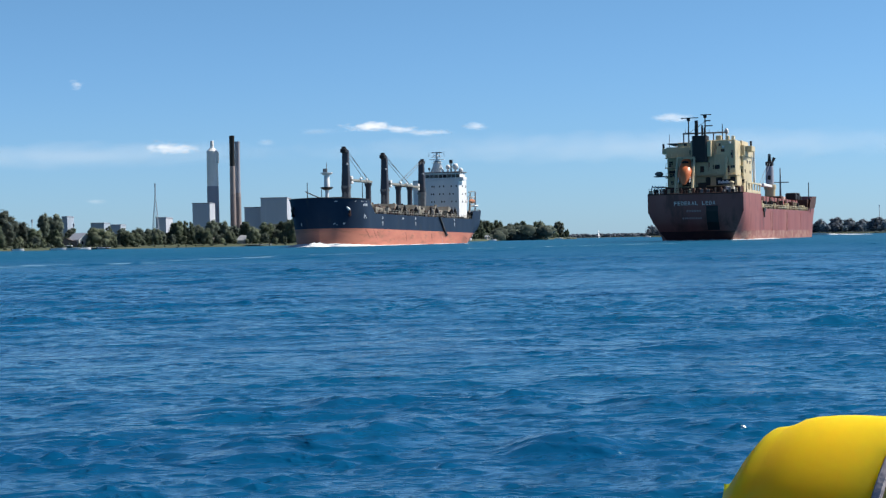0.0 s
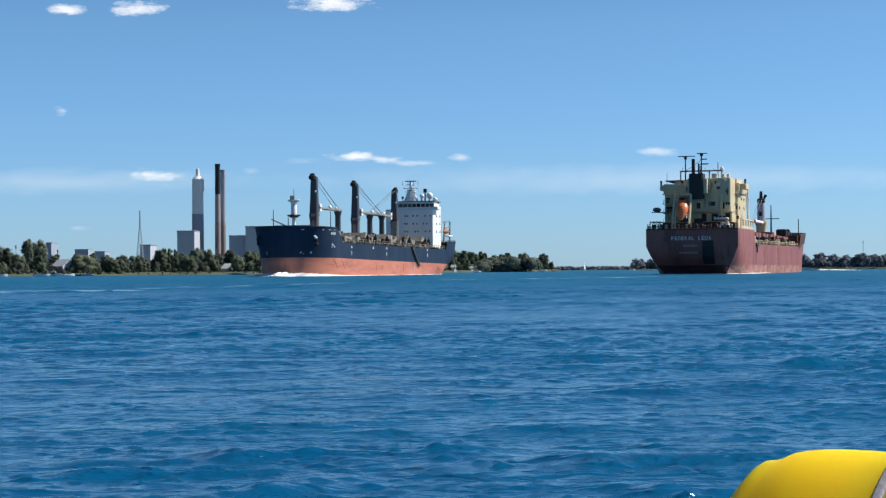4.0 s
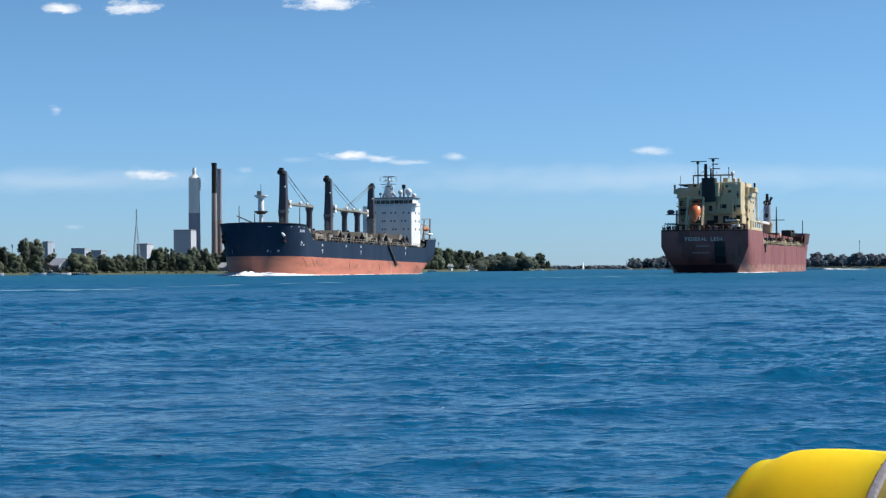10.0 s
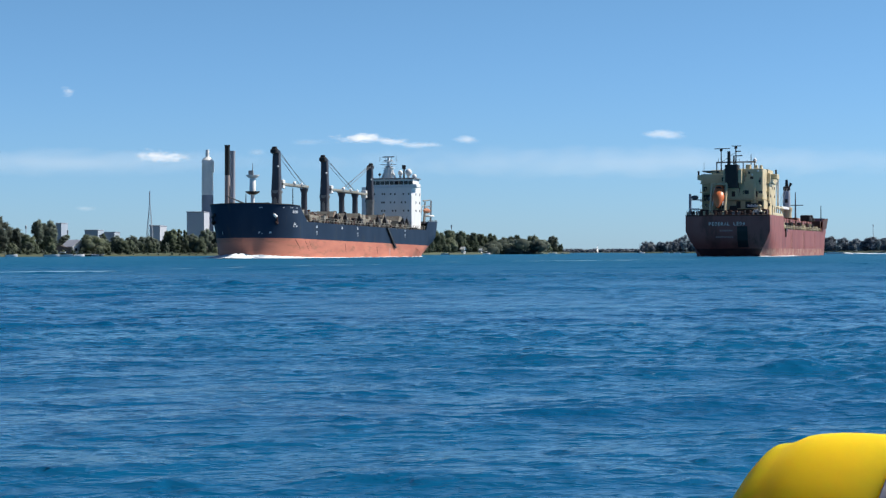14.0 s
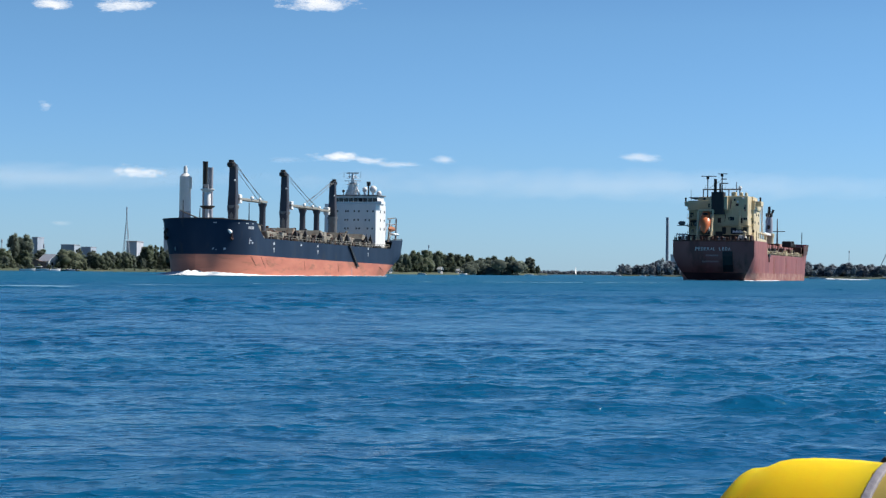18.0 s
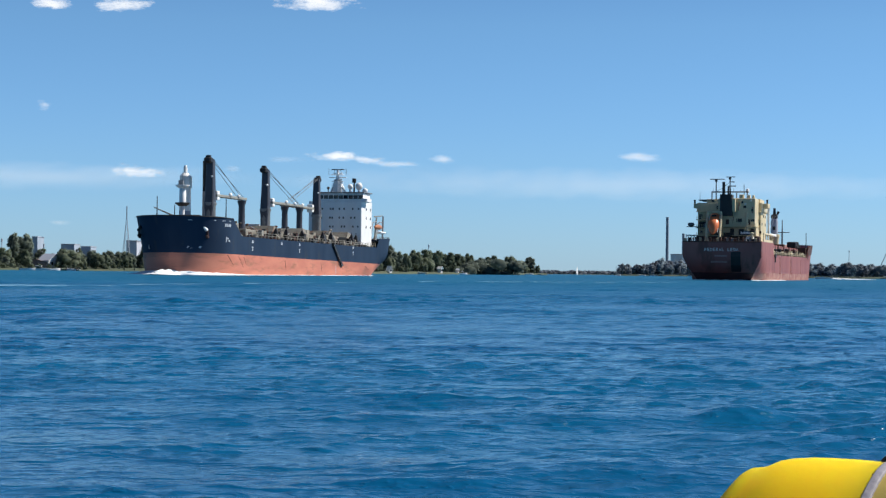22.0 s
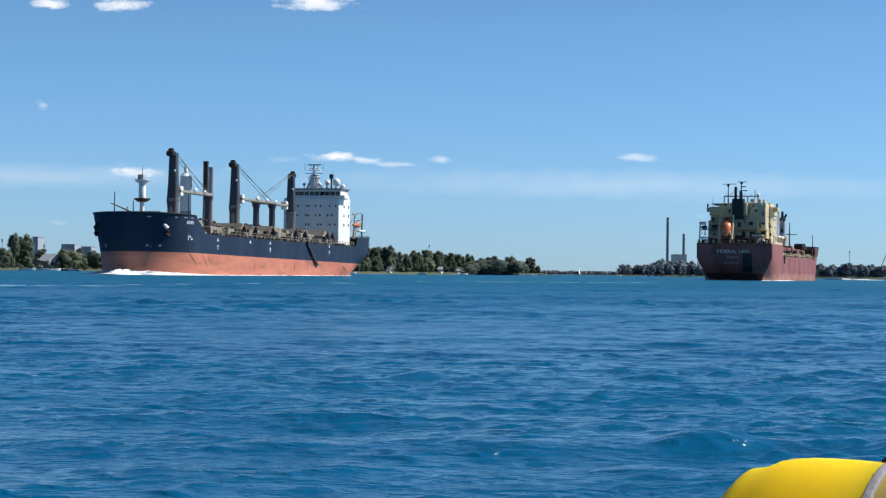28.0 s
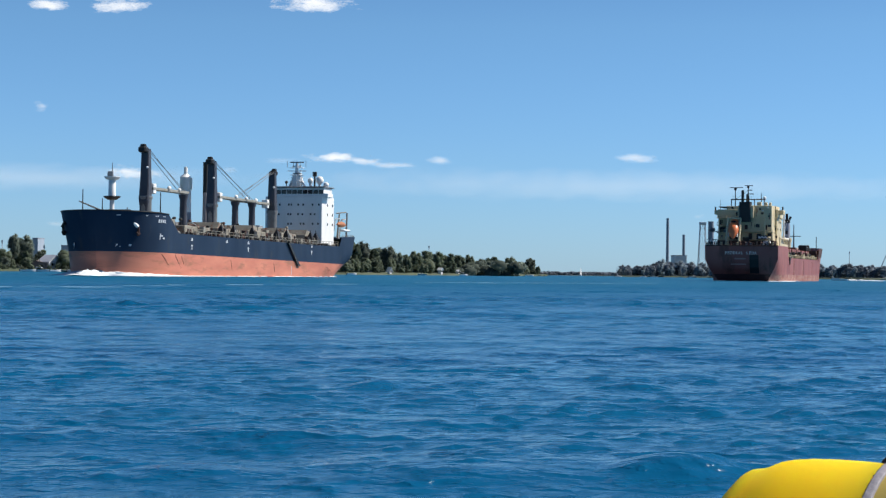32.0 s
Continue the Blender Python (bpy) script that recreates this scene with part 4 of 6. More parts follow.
    lad = part("accommodation_ladder", Geo().loft([[(-103.05, b, 9.6), (-103.05, b + 0.5, 9.6), (-104.67, b + 0.5, 9.6), (-104.67, b, 9.6)], [(-112.78, b, 3.0), (-112.78, b + 0.5, 3.0), (-114.4, b + 0.5, 3.0), (-114.4, b, 3.0)]]), M_black, ship, "dark boarding ladder hung on the side")
    for k in range(10):
        x, z = -103.92 - k * 0.9, 9.2 - k * 0.66
        part("step", Geo().box(x - 0.5, x + 0.5, b + 0.5, b + 0.62, z, z + 0.1), M_steel, lad)
    # white marks on the hull: bars and discs
    def mark(x, z, w, h, lab="white painted hull mark", tilt=0.0):
        y = blue_half(x, z)
        y2 = blue_half(x - w, z)
        part("hull_mark", Geo().loft([[(x, y + 0.02, z), (x, y + 0.06, z), (x - w, y2 + 0.06, z), (x - w, y2 + 0.02, z)], [(x, blue_half(x, z + h) + 0.02, z + h), (x, blue_half(x, z + h) + 0.06, z + h), (x - w, blue_half(x - w, z + h) + 0.06, z + h), (x - w, blue_half(x - w, z + h) + 0.02, z + h)]]), M_mark, ship, lab)
    for i in range(4):
        mark(-10.4 - i * 1.0, 12.4, 0.62, 0.75, "white bar of hull lettering")
    mark(-11.6, 8.5, 0.3, 1.4)
    mark(-12.0, 9.2, 0.8, 0.35)
    mark(-12.9, 8.6, 0.8, 0.4)
    for x in (-30.2, -54.4, -70.6, -125.8):
        mark(x, 8.6, 1.3, 0.36)
        mark(x - 0.3, 9.0, 0.8, 0.32)
        if x != -54.4:
            mark(x - 0.4, 6.5, 0.5, 1.2)
            mark(x - 0.1, 7.3, 1.1, 0.36)
    for x in (-1.6, -6.2, -9.0, -9.8, -12.6, -13.4):
        mark(x, 13.75, 0.45, 0.22)
    mark(-3.3, 6.7, 0.16, 0.6)
    mark(-3.5, 6.7, 0.4, 0.16)
    mark(-4.9, 6.8, 0.4, 0.5)
    part("hull_mark", Geo().tube((-4.5, -blue_half(-4.5, 7), 7), (-4.5, -blue_half(-4.5, 7) - 0.08, 7), 0.6, 0.6, 12), M_white, ship, "white disc on the bow")
    mark(-107.4, 0.4, 0.3, 2.6)
    # dark scrapes on the boot top, running down and aft
    for s0, z0, s1, z1, w in ((-13, 5.2, -16.5, 2.6, 0.35), (-20, 5.1, -24, 2.0, 0.3), (-24, 4.8, -26, 2.8, 0.25), (-58, 4.2, -59, 1.5, 0.3), (-92, 3.6, -93, 1.2, 0.4), (-140, 3.2, -146, 1.6, 0.5)):
        rings = []
        for k in range(6):
            s, z = s0 + (s1 - s0) * k / 5, z0 + (z1 - z0) * k / 5
            ww = w * (0.5 + 0.5 * math.sin(3.0 * k / 5 + 0.4))
            rings.append([(s, blue_half(s, z) + 0.01, z), (s, blue_half(s, z) + 0.03, z), (s - ww, blue_half(s - ww, z) + 0.03, z), (s - ww, blue_half(s - ww, z) + 0.01, z)])
        part("scrape", Geo().loft(rings), M_rust, ship, "dark rusty scrape on the hull")
    # the bow wave: a foaming ridge round the stem that thins out along the sides
    g = Geo()
    rng = random.Random(3)
    for sd in (1, -1):
        rings = []
        for i in range(70):
            s = 8.0 - (54.0 if sd > 0 else 34.0) * (i / 69) ** 1.25
            k = max(0.0, (3.0 - s) / 50.0)
            inner = max(0.0, blue_half(s, 0.4) - 0.6) if s < -2.3 else 0.0
            hh = (1.55 * math.exp(-k * 3.6) + 0.05) * min(1.0, 0.08 + (8.0 - s) / 9.0)
            w = 1.0 + 3.2 * math.exp(-k * 5) + (4.5 * min(1.0, k * 5) if sd < 0 else 0.4)
            ring = []
            for q, f in ((0.0, 0.75), (0.15, 1.0), (0.32, 0.85), (0.5, 0.5), (0.7, 0.25), (0.88, 0.1), (1.0, -0.15)):
                n1 = rng.uniform(0.82, 1.16)
                ring.append((s + rng.uniform(-0.3, 0.3), sd * (inner + w * q * rng.uniform(0.9, 1.1)), hh * f * n1))
            rings.append(ring)
        g.loft(rings, closed=False)
    part("bow_wave", g, M_foam, ship, "white foaming bow wave", True, "stuff")
    g = Geo()
    for i in range(110):
        s = rng.uniform(-172, -20)
        g.ball((s, blue_half(s, 0.2) + rng.uniform(0.1, 0.6), 0), rng.uniform(0.8, 2.4), 0.35, rng.uniform(0.04, 0.16), 6, 4, 0.2, rng)
    part("side_foam", g, M_foam, ship, "thin white foam along the waterline", True, "stuff")
    return ship


# ---- the red bulk carrier: X forward from the transom, Y to port ----
def red_top(s):
    return lerp_table(((0, 11.8), (33.4, 11.9), (34.0, 8.1), (150, 8.6), (156, 13.0), (196, 14.4)), s)


def red_end(z):
    """Where the stern ends: an upright transom above, cut away forward below."""
    return lerp_table(((-2, 7.0), (0, 5.3), (1.2, 4.0), (2.6, 2.3), (4.6, 0.8), (7.2, 0.0)), z)


def red_half(s, z, B=11.9):
    keep = lerp_table(((-2, 0.58), (0, 0.68), (2, 0.78), (4.6, 0.91), (7.2, 1.0), (20, 1.0)), z)
    v = max(0.0, min(1.0, (s - red_end(z)) / 18.0))
    b = B * (keep + (1 - keep) * (1 - (1 - v) ** 2))
    stem = lerp_table(((-2, 189), (0, 188.5), (6, 190), (14.5, 197)), z)
    u = max(0.0, min(1.0, (stem - s) / lerp_table(((-2, 34), (14, 24)), z)))
    return max(0.02, min(b, B * (1 - (1 - u) ** 2.2)))


def lettering(parent, text, width, height, m, material):
    """Upright letters, each its own mesh, spaced over the width."""
    pitch = width / len(text)
    for k, ch in enumerate(text):
        if ch == " ":
            continue
        cu = bpy.data.curves.new("letter", "FONT")
        cu.body, cu.size, cu.extrude, cu.offset = ch, 1.0, 0.02, 0.012
        tmp = bpy.data.objects.new("letter", cu)
        me = bpy.data.meshes.new_from_object(tmp)
        bpy.data.objects.remove(tmp)
        xs, ys = [v.co.x for v in me.vertices], [v.co.y for v in me.vertices]
        for v in me.vertices:
            v.co.x = ((v.co.x - min(xs)) / (max(xs) - min(xs)) - 0.5) * pitch * 0.74
            v.co.y = ((v.co.y - min(ys)) / (max(ys) - min(ys)) - 0.5) * height
        me.materials.append(material)
        part("letter", me, material, parent, "worn white letter of the ship's name").matrix_local = m @ Matrix.Translation(((k + 0.5) * pitch - width / 2, 0, 0))


def red_carrier():
    ship = thing("cargo_ship", Matrix(), "maroon cargo ship with beige house and orange lifeboat, seen astern", "ship")
    st = [0, 0.8, 2, 4, 7, 11, 16, 22, 28, 33.4, 34, 50, 80, 110, 140, 150, 153, 156, 160, 165, 170, 175, 180, 184, 187, 190, 192, 194, 196]

    def cx(s, z):
        hi = lerp_table(((-2, 188.9), (0, 188.4), (6, 189.9), (14.5, 196.9)), z)
        return red_end(z) + s * (22 - red_end(z)) / 22 if s < 22 else s if s < 150 else 150 + (s - 150) * (hi - 150) / 46.0
    part("hull_bottom", hull_skin([s for s in st if s >= 22], lambda s: [-1.5, 0, 0.8, 1.6, 2.3], red_half, cx, False), M_scuff, ship, "scuffed faded lower hull", True)
    for sd in (1, -1):
        part("stern_bottom", hull_skin([s for s in st if s <= 22], lambda s: [-1.5, 0, 0.8, 1.6, 2.3], red_half, cx, False, (sd,)), M_scuff, ship, "scuffed maroon hull under the stern quarter", True)
    # the lower transom's shade is painted in as a dark plate
    a = [(red_end(z) - 0.01, red_half(red_end(z), z), z) for z in (-1.5, 0, 0.8, 1.6, 2.3)]
    part("transom_bottom", Geo().add(a + [(x, -y, z) for x, y, z in a], [(i, i + 1, i + 6, i + 5) for i in range(4)]), M_stern_shade, ship, "lower transom, painted dark for its shade")
    part("hull_side", hull_skin(st, lambda s: [2.3 + (red_top(s) - 2.3) * k for k in (0, 0.12, 0.24, 0.38, 0.52, 0.8, 1)], red_half, cx), M_maroon, ship, "weathered maroon hull side", True)
    # a thin dark brown shell over the top of the bow
    part("bow_dark_band", hull_skin([s for s in st if s >= 153], lambda s: [red_top(s) - q for q in (3.6, 1.8, 0.02)], lambda s, z: red_half(s, z) + 0.22, cx, False), M_rust, ship, "dark brown band along the upper bow", True)
    dk = Geo()
    for a, b, z0 in ((0.1, 33.4, 11.2), (34, 152, 7.6), (156, 195, 12.4)):
        dk.loft([[(x, red_half(x, z0) - 0.06, z0), (x, -red_half(x, z0) + 0.06, z0)] for x in np.linspace(a, b, 12)], closed=False)
    dk.box(33.3, 33.9, -11.7, 11.7, 7.5, 11.2).box(152, 156, -11.3, 11.3, 7.5, 12.38)
    part("deck", dk, M_rust, ship, "rusty brown steel deck")
    # transom: name, bars, black panel painted as the recess's shade, rub rail
    T = Matrix(((0, 0, -1, 0), (-1, 0, 0, 0), (0, 1, 0, 0), (0, 0, 0, 1)))
    lettering(ship, "FEDERAL LEDA", 10.5, 0.95, Matrix.Translation((-0.03, 0.15, 9.3)) @ T, M_cream)
    for z, y0, y1, n in ((7.4, 2.2, -1.6, 6), (5.6, 3.3, -1.6, 9)):
        for i in range(n):
            a = y0 + (y1 - y0) * i / n
            w = (y0 - y1) / n * 0.72
            part("transom_bar", Geo().loft([[(red_end(q) - 0.05, a - w, q), (red_end(q) - 0.05, a, q), (red_end(q) + 0.02, a, q), (red_end(q) + 0.02, a - w, q)] for q in (z - 0.28, z + 0.22)]), M_faint, ship, "faint bar of small lettering")
    levels = (2.6, 3.44, 4.58, 5.9, 7.2, 8.6)
    rec = part("transom_recess", Geo().loft([[(red_end(q) - 0.16, -5.7, q), (red_end(q) - 0.16, -2.7, q), (red_end(q) + 0.3, -2.7, q), (red_end(q) + 0.3, -5.7, q)] for q in levels]), M_black, ship, "black panel for a shaded recess in the transom")
    for y in (-5.8, -2.7):
        part("recess_frame", Geo().loft([[(red_end(q) - 0.26, y, q), (red_end(q) - 0.26, y + 0.14, q), (red_end(q) + 0.1, y + 0.14, q), (red_end(q) + 0.1, y, q)] for q in levels]), M_maroon, rec)
    part("transom_rail", Geo().box(-0.18, 0.1, -11.9, 11.9, 11.5, 11.85, 0.08), M_rust, ship)
    part("rudder_head", Geo().box(6.0, 8.5, -0.6, 0.6, -1, 1.0, 0.3), M_black, ship)
    # the house
    house = part("deckhouse", Geo().box(18, 33, -9.6, 10.1, 11, 21.4, 0.1), M_beige, ship, "beige accommodation block with rust stains")
    part("bridge_deck", Geo().box(17.6, 33.5, -9.9, 10.3, 21.4, 24.2, 0.1), M_beige, ship, "beige bridge deck")
    for z in (13.8, 16.3, 18.9, 21.4):
        part("deck_edge", Geo().box(16.2, 33.3, -9.5, 10.4, z - 0.12, z + 0.1), M_beige, house)
        stanchions(house, [(16.4, y, z + 0.1) for y in np.linspace(2.6, 10.2, 6)], 1.0, M_beige, 0.05)
    for sd in (1, -1):
        part("bridge_wing", Geo().box(19, 25, sd * 9.8, sd * 11.6, 22.6, 24.0, 0.1), M_beige, ship)
        part("wing_light", Geo().tube((19.5, sd * 11.3, 24), (19.5, sd * 11.3, 25.2), 0.25, 0.3, 8), M_black, ship)
    part("monkey_island", Geo().box(18.5, 30, -9.2, 7.4, 24.2, 25.4, 0.1), M_beige, ship, "beige upper bridge")
    part("canopy_roof", Geo().box(18, 31, 6, 10, 25.0, 25.25), M_steel, ship)
    part("engine_casing", Geo().box(8.5, 18, -8.9, 2.4, 16.42, 25.2, 0.15), M_beige, ship, "beige engine casing")
    part("casing_base", Geo().box(9.5, 18, -9.1, 2.4, 13.6, 16.25, 0.1), M_beige, ship, "beige lower casing")
    windows(ship, [(8.45, y, z) for y, z in ((-8.0, 21.6), (-7.9, 18.4), (-5.0, 24.0), (-8.5, 18.4))], 0.55, 0.7, True)
    # black slabs on the casing paint the dark inside its openings
    part("casing_shade_panel", Geo().box(8.35, 8.6, -4.9, -3.2, 17.9, 19.1, 0.05), M_black, ship)
    part("casing_shade_panel", Geo().box(8.35, 8.6, -1.5, 0.6, 12.6, 14.6, 0.05), M_black, ship)
    part("funnel", Geo().loft([[(6 + a, y, z) for a, y in ((0, -1.8), (0.3, -2.1), (4, -2.1), (4, 1.6), (0.3, 1.6), (0, 1.3))] for z in (19.7, 26.3)]), M_black, ship, "black funnel")
    part("funnel_side", Geo().box(6.4, 9, -3.1, -2.1, 21, 25, 0.1), M_beige, ship)
    for x, y, r, z in ((7.4, 0.6, 0.5, 30.2), (8.3, -0.7, 0.28, 29.0), (7.4, -1.4, 0.22, 28.4)):
        part("exhaust_pipe", Geo().tube((x, y, 26), (x, y, z), r, r * 0.9, 10), M_black, ship)
    # mast bridge over the top deck
    fr = part("mast_frame", Geo().box(17.8, 18.3, -5.6, 5.9, 27.4, 27.8), M_steel, ship, "dark pipe frame for aerials")
    for y in (5.7, -2.0, -5.3):
        part("frame_leg", Geo().tube((18, y, 25.2), (18, y, 27.5), 0.18, 0.18, 6), M_steel, fr)
    for y, z, w in ((4.4, 31.6, 2.6), (0.1, 32.3, 1.6)):
        part("aerial_mast", Geo().tube((18, y, 25.2), (18, y, z), 0.2, 0.14, 6), M_black, fr)
        part("radar_scanner", Geo().box(17.8, 18.2, y - w, y + w * 0.75, z - 0.1, z + 0.12), M_black, fr)
        part("scanner_gear", Geo().box(17.7, 18.3, y - 0.4, y + 0.4, z - 0.8, z - 0.1, 0.08), M_black, fr)
    for z, w in ((30.6, 1.4), (29.3, 1.9)):
        part("yard", Geo().box(17.9, 18.1, 0.1 - w, 0.4, z, z + 0.3), M_black, fr)
    for y, z in ((5.2, 28.9), (2.2, 29.4), (-0.9, 28.6), (-3.2, 28.2)):
        part("aerial", Geo().tube((18, y, 27.6), (18, y, z), 0.06, 0.04, 5), M_black, fr)
    part("brace", Geo().tube((18, 4.3, 27.7), (18, 0.3, 30.4), 0.06, 0.06, 5), M_black, fr)
    part("dome", Geo().ball((18.5, -5.3, 27.9), 0.55, 0.55, 0.8, 10, 8), M_white, ship, "white antenna dome", True)
    part("pole", Geo().tube((18, -4.3, 25.3), (18, -4.3, 29.8), 0.13, 0.1, 6), M_black, ship)
    part("pole", Geo().tube((19, 9.6, 24.2), (19, 9.6, 27.6), 0.08, 0.06, 5), M_steel, ship)
    for z, ys in ((22.8, (8.4, -7.6, -9.2)), (20.1, (9.0,)), (17.6, (8.2, 9.3, -6.9, -8.9)), (15.0, (8.9, 7.2, -7.4, -9.4)), (12.6, (3.6, 8.2, -8.6))):
        windows(house, [(17.95, y, z) for y in ys], 0.7, 0.9, True)
    windows(house, [(x, -9.65, z) for x, z in ((20, 17.6), (24, 20.1), (29, 17.6), (29, 20.1))], 0.6, 0.8, False)
    windows(ship, [(18.45, y, 24.8) for y in (5.4, 3.0, -4.2, -6.6, -8)], 0.8, 0.7, True)
    # clutter on the house's after decks
    rng = random.Random(21)
    for i in range(14):
        y, z = rng.uniform(3, 9.4), rng.choice((13.9, 16.4, 19.0))
        part(rng.choice(("locker", "vent", "fan")), Geo().box(16.6, 17.3, y, y + rng.uniform(0.3, 0.9), z, z + rng.uniform(0.4, 1.5), 0.05), rng.choice((M_beige, M_steel, M_white, M_black)), ship)
    for i in range(30):
        y = -11 + 22 * i / 29
        part(rng.choice(("bollard", "winch", "drum")), Geo().box(1.0, 2.4, y, y + rng.uniform(0.3, 0.8), 11.2, 12.2 + rng.uniform(0, 1.0), 0.1), rng.choice((M_rust, M_black, M_rust, M_steel, M_beige)), ship)
    # black panels paint the shade of the covered decks, port side
    for y0, y1, z0, z1 in ((3.0, 6.2, 14.1, 15.8), (6.6, 9.6, 16.7, 18.2), (3.4, 5.4, 19.2, 20.7), (2.8, 4.2, 22.1, 23.3)):
        part("deck_shade_panel", Geo().box(17.5, 17.98, y0, y1, z0, z1, 0.05), M_black, house, "black panel for the shade of a covered deck")
    part("awning", Geo().box(13.5, 17.5, 2.6, 9.8, 18.6, 18.75), M_beige, house)
    # the after face of the casing: standpipe, ladder, lamps, platform with gear under it
    part("standpipe", Geo().tube((8.1, -6.5, 14.2), (8.1, -6.5, 21.0), 0.42, 0.42, 10).box(7.6, 8.5, -7.0, -6.1, 19.3, 20.6, 0.1), M_beige, ship, "pale standpipe on the casing")
    lad = part("casing_ladder", Geo().tube((8.3, -3.0, 16.5), (8.3, -3.0, 25.2), 0.07, 0.07, 5).tube((8.3, -3.6, 16.5), (8.3, -3.6, 25.2), 0.07, 0.07, 5), M_beige, ship, "steel ladder")
    for k in range(16):
        part("rung", Geo().tube((8.3, -3.0, 16.8 + k * 0.52), (8.3, -3.6, 16.8 + k * 0.52), 0.05, 0.05, 5), M_beige, lad)
    part("casing_platform", Geo().box(7.2, 18, -9.2, 2.6, 16.25, 16.42, 0.04), M_beige, ship, "beige platform round the casing")
    stanchions(ship, [(7.35, y, 16.42) for y in np.linspace(-9.1, -3.8, 6)], 1.05, M_beige, 0.05)
    # black slabs stand in for shade in the doorways
    for y0, y1, z0, z1 in ((-8.6, -7.4, 13.9, 15.9), (-5.4, -3.8, 13.9, 15.8), (-2.4, -1.2, 13.9, 15.9)):
        part("deck_shade_panel", Geo().box(9.3, 9.48, y0, y1, z0, z1, 0.05), M_black, ship, "black panel for a shaded doorway under the platform")
    for i in range(6):
        part("notice_bar", Geo().box(7.0, 7.06, -7.6 + i * 0.5, -7.2 + i * 0.5, 14.2, 14.75 + 0.2 * (i % 2), 0.02), M_white, ship, "white bar of sign lettering")
    part("notice_board", Geo().box(7.07, 7.14, -7.8, -4.4, 13.9, 15.2, 0.02), M_black, ship, "dark notice board")
    for z in (18.95, 21.55, 24.1):
        part("casing_ledge", Geo().box(8.34, 8.52, -8.95, 2.45, z, z + 0.14, 0.03), M_beige, ship)
    for y in (-8.6, -7.3, -4.4, -2.6):
        part("casing_stiffener", Geo().box(8.4, 8.52, y, y + 0.12, 16.5, 25.1, 0.02), M_beige, ship)
    for y, z, w, h in ((-6.2, 22.2, 0.9, 0.7), (-1.0, 17.2, 1.0, 1.5), (-7.4, 17.0, 0.8, 1.7), (1.4, 17.0, 0.8, 1.7)):
        part("casing_door", Geo().box(8.36, 8.5, y, y + w, z, z + h, 0.04), M_rust, ship, "rust-streaked door or hatch")
    for y, z, w, h in ((-3.9, 23.0, 0.35, 1.6), (-6.9, 20.2, 0.3, 1.5), (-8.3, 22.6, 0.4, 2.0), (-2.4, 19.6, 0.3, 1.2)):
        part("rust_streak", Geo().box(8.46, 8.49, y, y + w, z - h, z, 0.01), M_scuff, ship, "rust streak running down")
    for y, z in ((-1.2, 23.6), (-5.9, 23.2), (-7.6, 24.2)):
        part("casing_lamp", Geo().box(7.9, 8.5, y - 0.25, y + 0.25, z, z + 0.5, 0.08), M_white, ship, "white floodlight")
    for y, z, w in ((-4.6, 25.2, 1.4), (-6.8, 25.2, 0.9), (-8.2, 25.2, 0.7)):
        part("roof_vent", Geo().box(9.2, 11.0, y - w / 2, y + w / 2, z, z + 0.8 + 0.3 * w, 0.15), M_beige, ship)
    part("vent_pipe", Geo().tube((5, -8.4, 11.2), (5, -8.4, 14.2), 0.4, 0.4, 10).ball((5, -8.4, 14.3), 0.65, 0.65, 0.45), M_beige, ship)
    part("vent_pipe", Geo().tube((12, 6.4, 13.7), (12, 6.4, 16.8), 0.4, 0.4, 10).ball((12, 6.4, 16.9), 0.7, 0.7, 0.5), M_steel, ship)
    part("provision_locker", Geo().box(6.5, 9, -8.6, -6.4, 11.2, 13.4, 0.1), M_white, ship, "white deck locker")
    # dark paint stands in for shade in the recess under the house
    part("poop_house", Geo().box(11, 17.9, -9.4, 9.5, 11.2, 13.6, 0.1), M_rust, ship, "lower deckhouse, dark brown for the recess's shade")
    stanchions(ship, [(0.3, y, 11.8) for y in np.linspace(-11.6, 11.6, 18)], 1.25, M_rust, 0.06)
    for y in (11.4, 10.6, 9.8, 9.0):
        part("fairlead_post", Geo().tube((1, y, 11.6), (1.4, y - 0.5, 13.9), 0.13, 0.13, 6), M_white, ship, "white raked post")
    part("life_raft_rack", Geo().box(14, 17, 9.6, 13.0, 16.5, 16.7).box(14.5, 16.5, 10.8, 12.8, 16.7, 17.9, 0.4), M_steel, ship)
    part("side_platform", Geo().box(9, 17, 9.5, 12.6, 13.7, 13.9), M_steel, ship)
    # free-fall lifeboat on its ramp
    c, d = Vector((4.2, 3.1, 17.0)), Vector((0.62, 0, 0.785))
    up = Vector((-0.785, 0, 0.62))
    rings = []
    for k in range(13):
        q = k / 12
        r = 1.85 * (math.sin(math.pi * min(0.5, 0.06 + q * 0.9)) if q < 0.5 else (1 - 0.35 * (q - 0.5) * 2))
        o = c + d * (q - 0.5) * 7.6
        rings.append([o + Vector((0, 1, 0)) * r * math.cos(a) + up * r * 0.95 * math.sin(a) for a in (2 * math.pi * j / 16 for j in range(16))])
    boat = part("lifeboat", Geo().loft(rings), M_orange, ship, "orange free-fall lifeboat", True)
    part("canopy_window", Geo().ball(c + d * 2.4 + up * 1.25, 0.6, 0.9, 0.4), M_glass, boat)
    part("keel_band", Geo().tube(c - d * 3.2 + Vector((-0.3, 1.45, 0)), c + d * 3.3 + Vector((-0.3, 1.45, 0)), 0.1, 0.1, 6).tube(c - d * 3.2 + Vector((-0.3, -1.45, 0)), c + d * 3.3 + Vector((-0.3, -1.45, 0)), 0.1, 0.1, 6), M_white, boat)
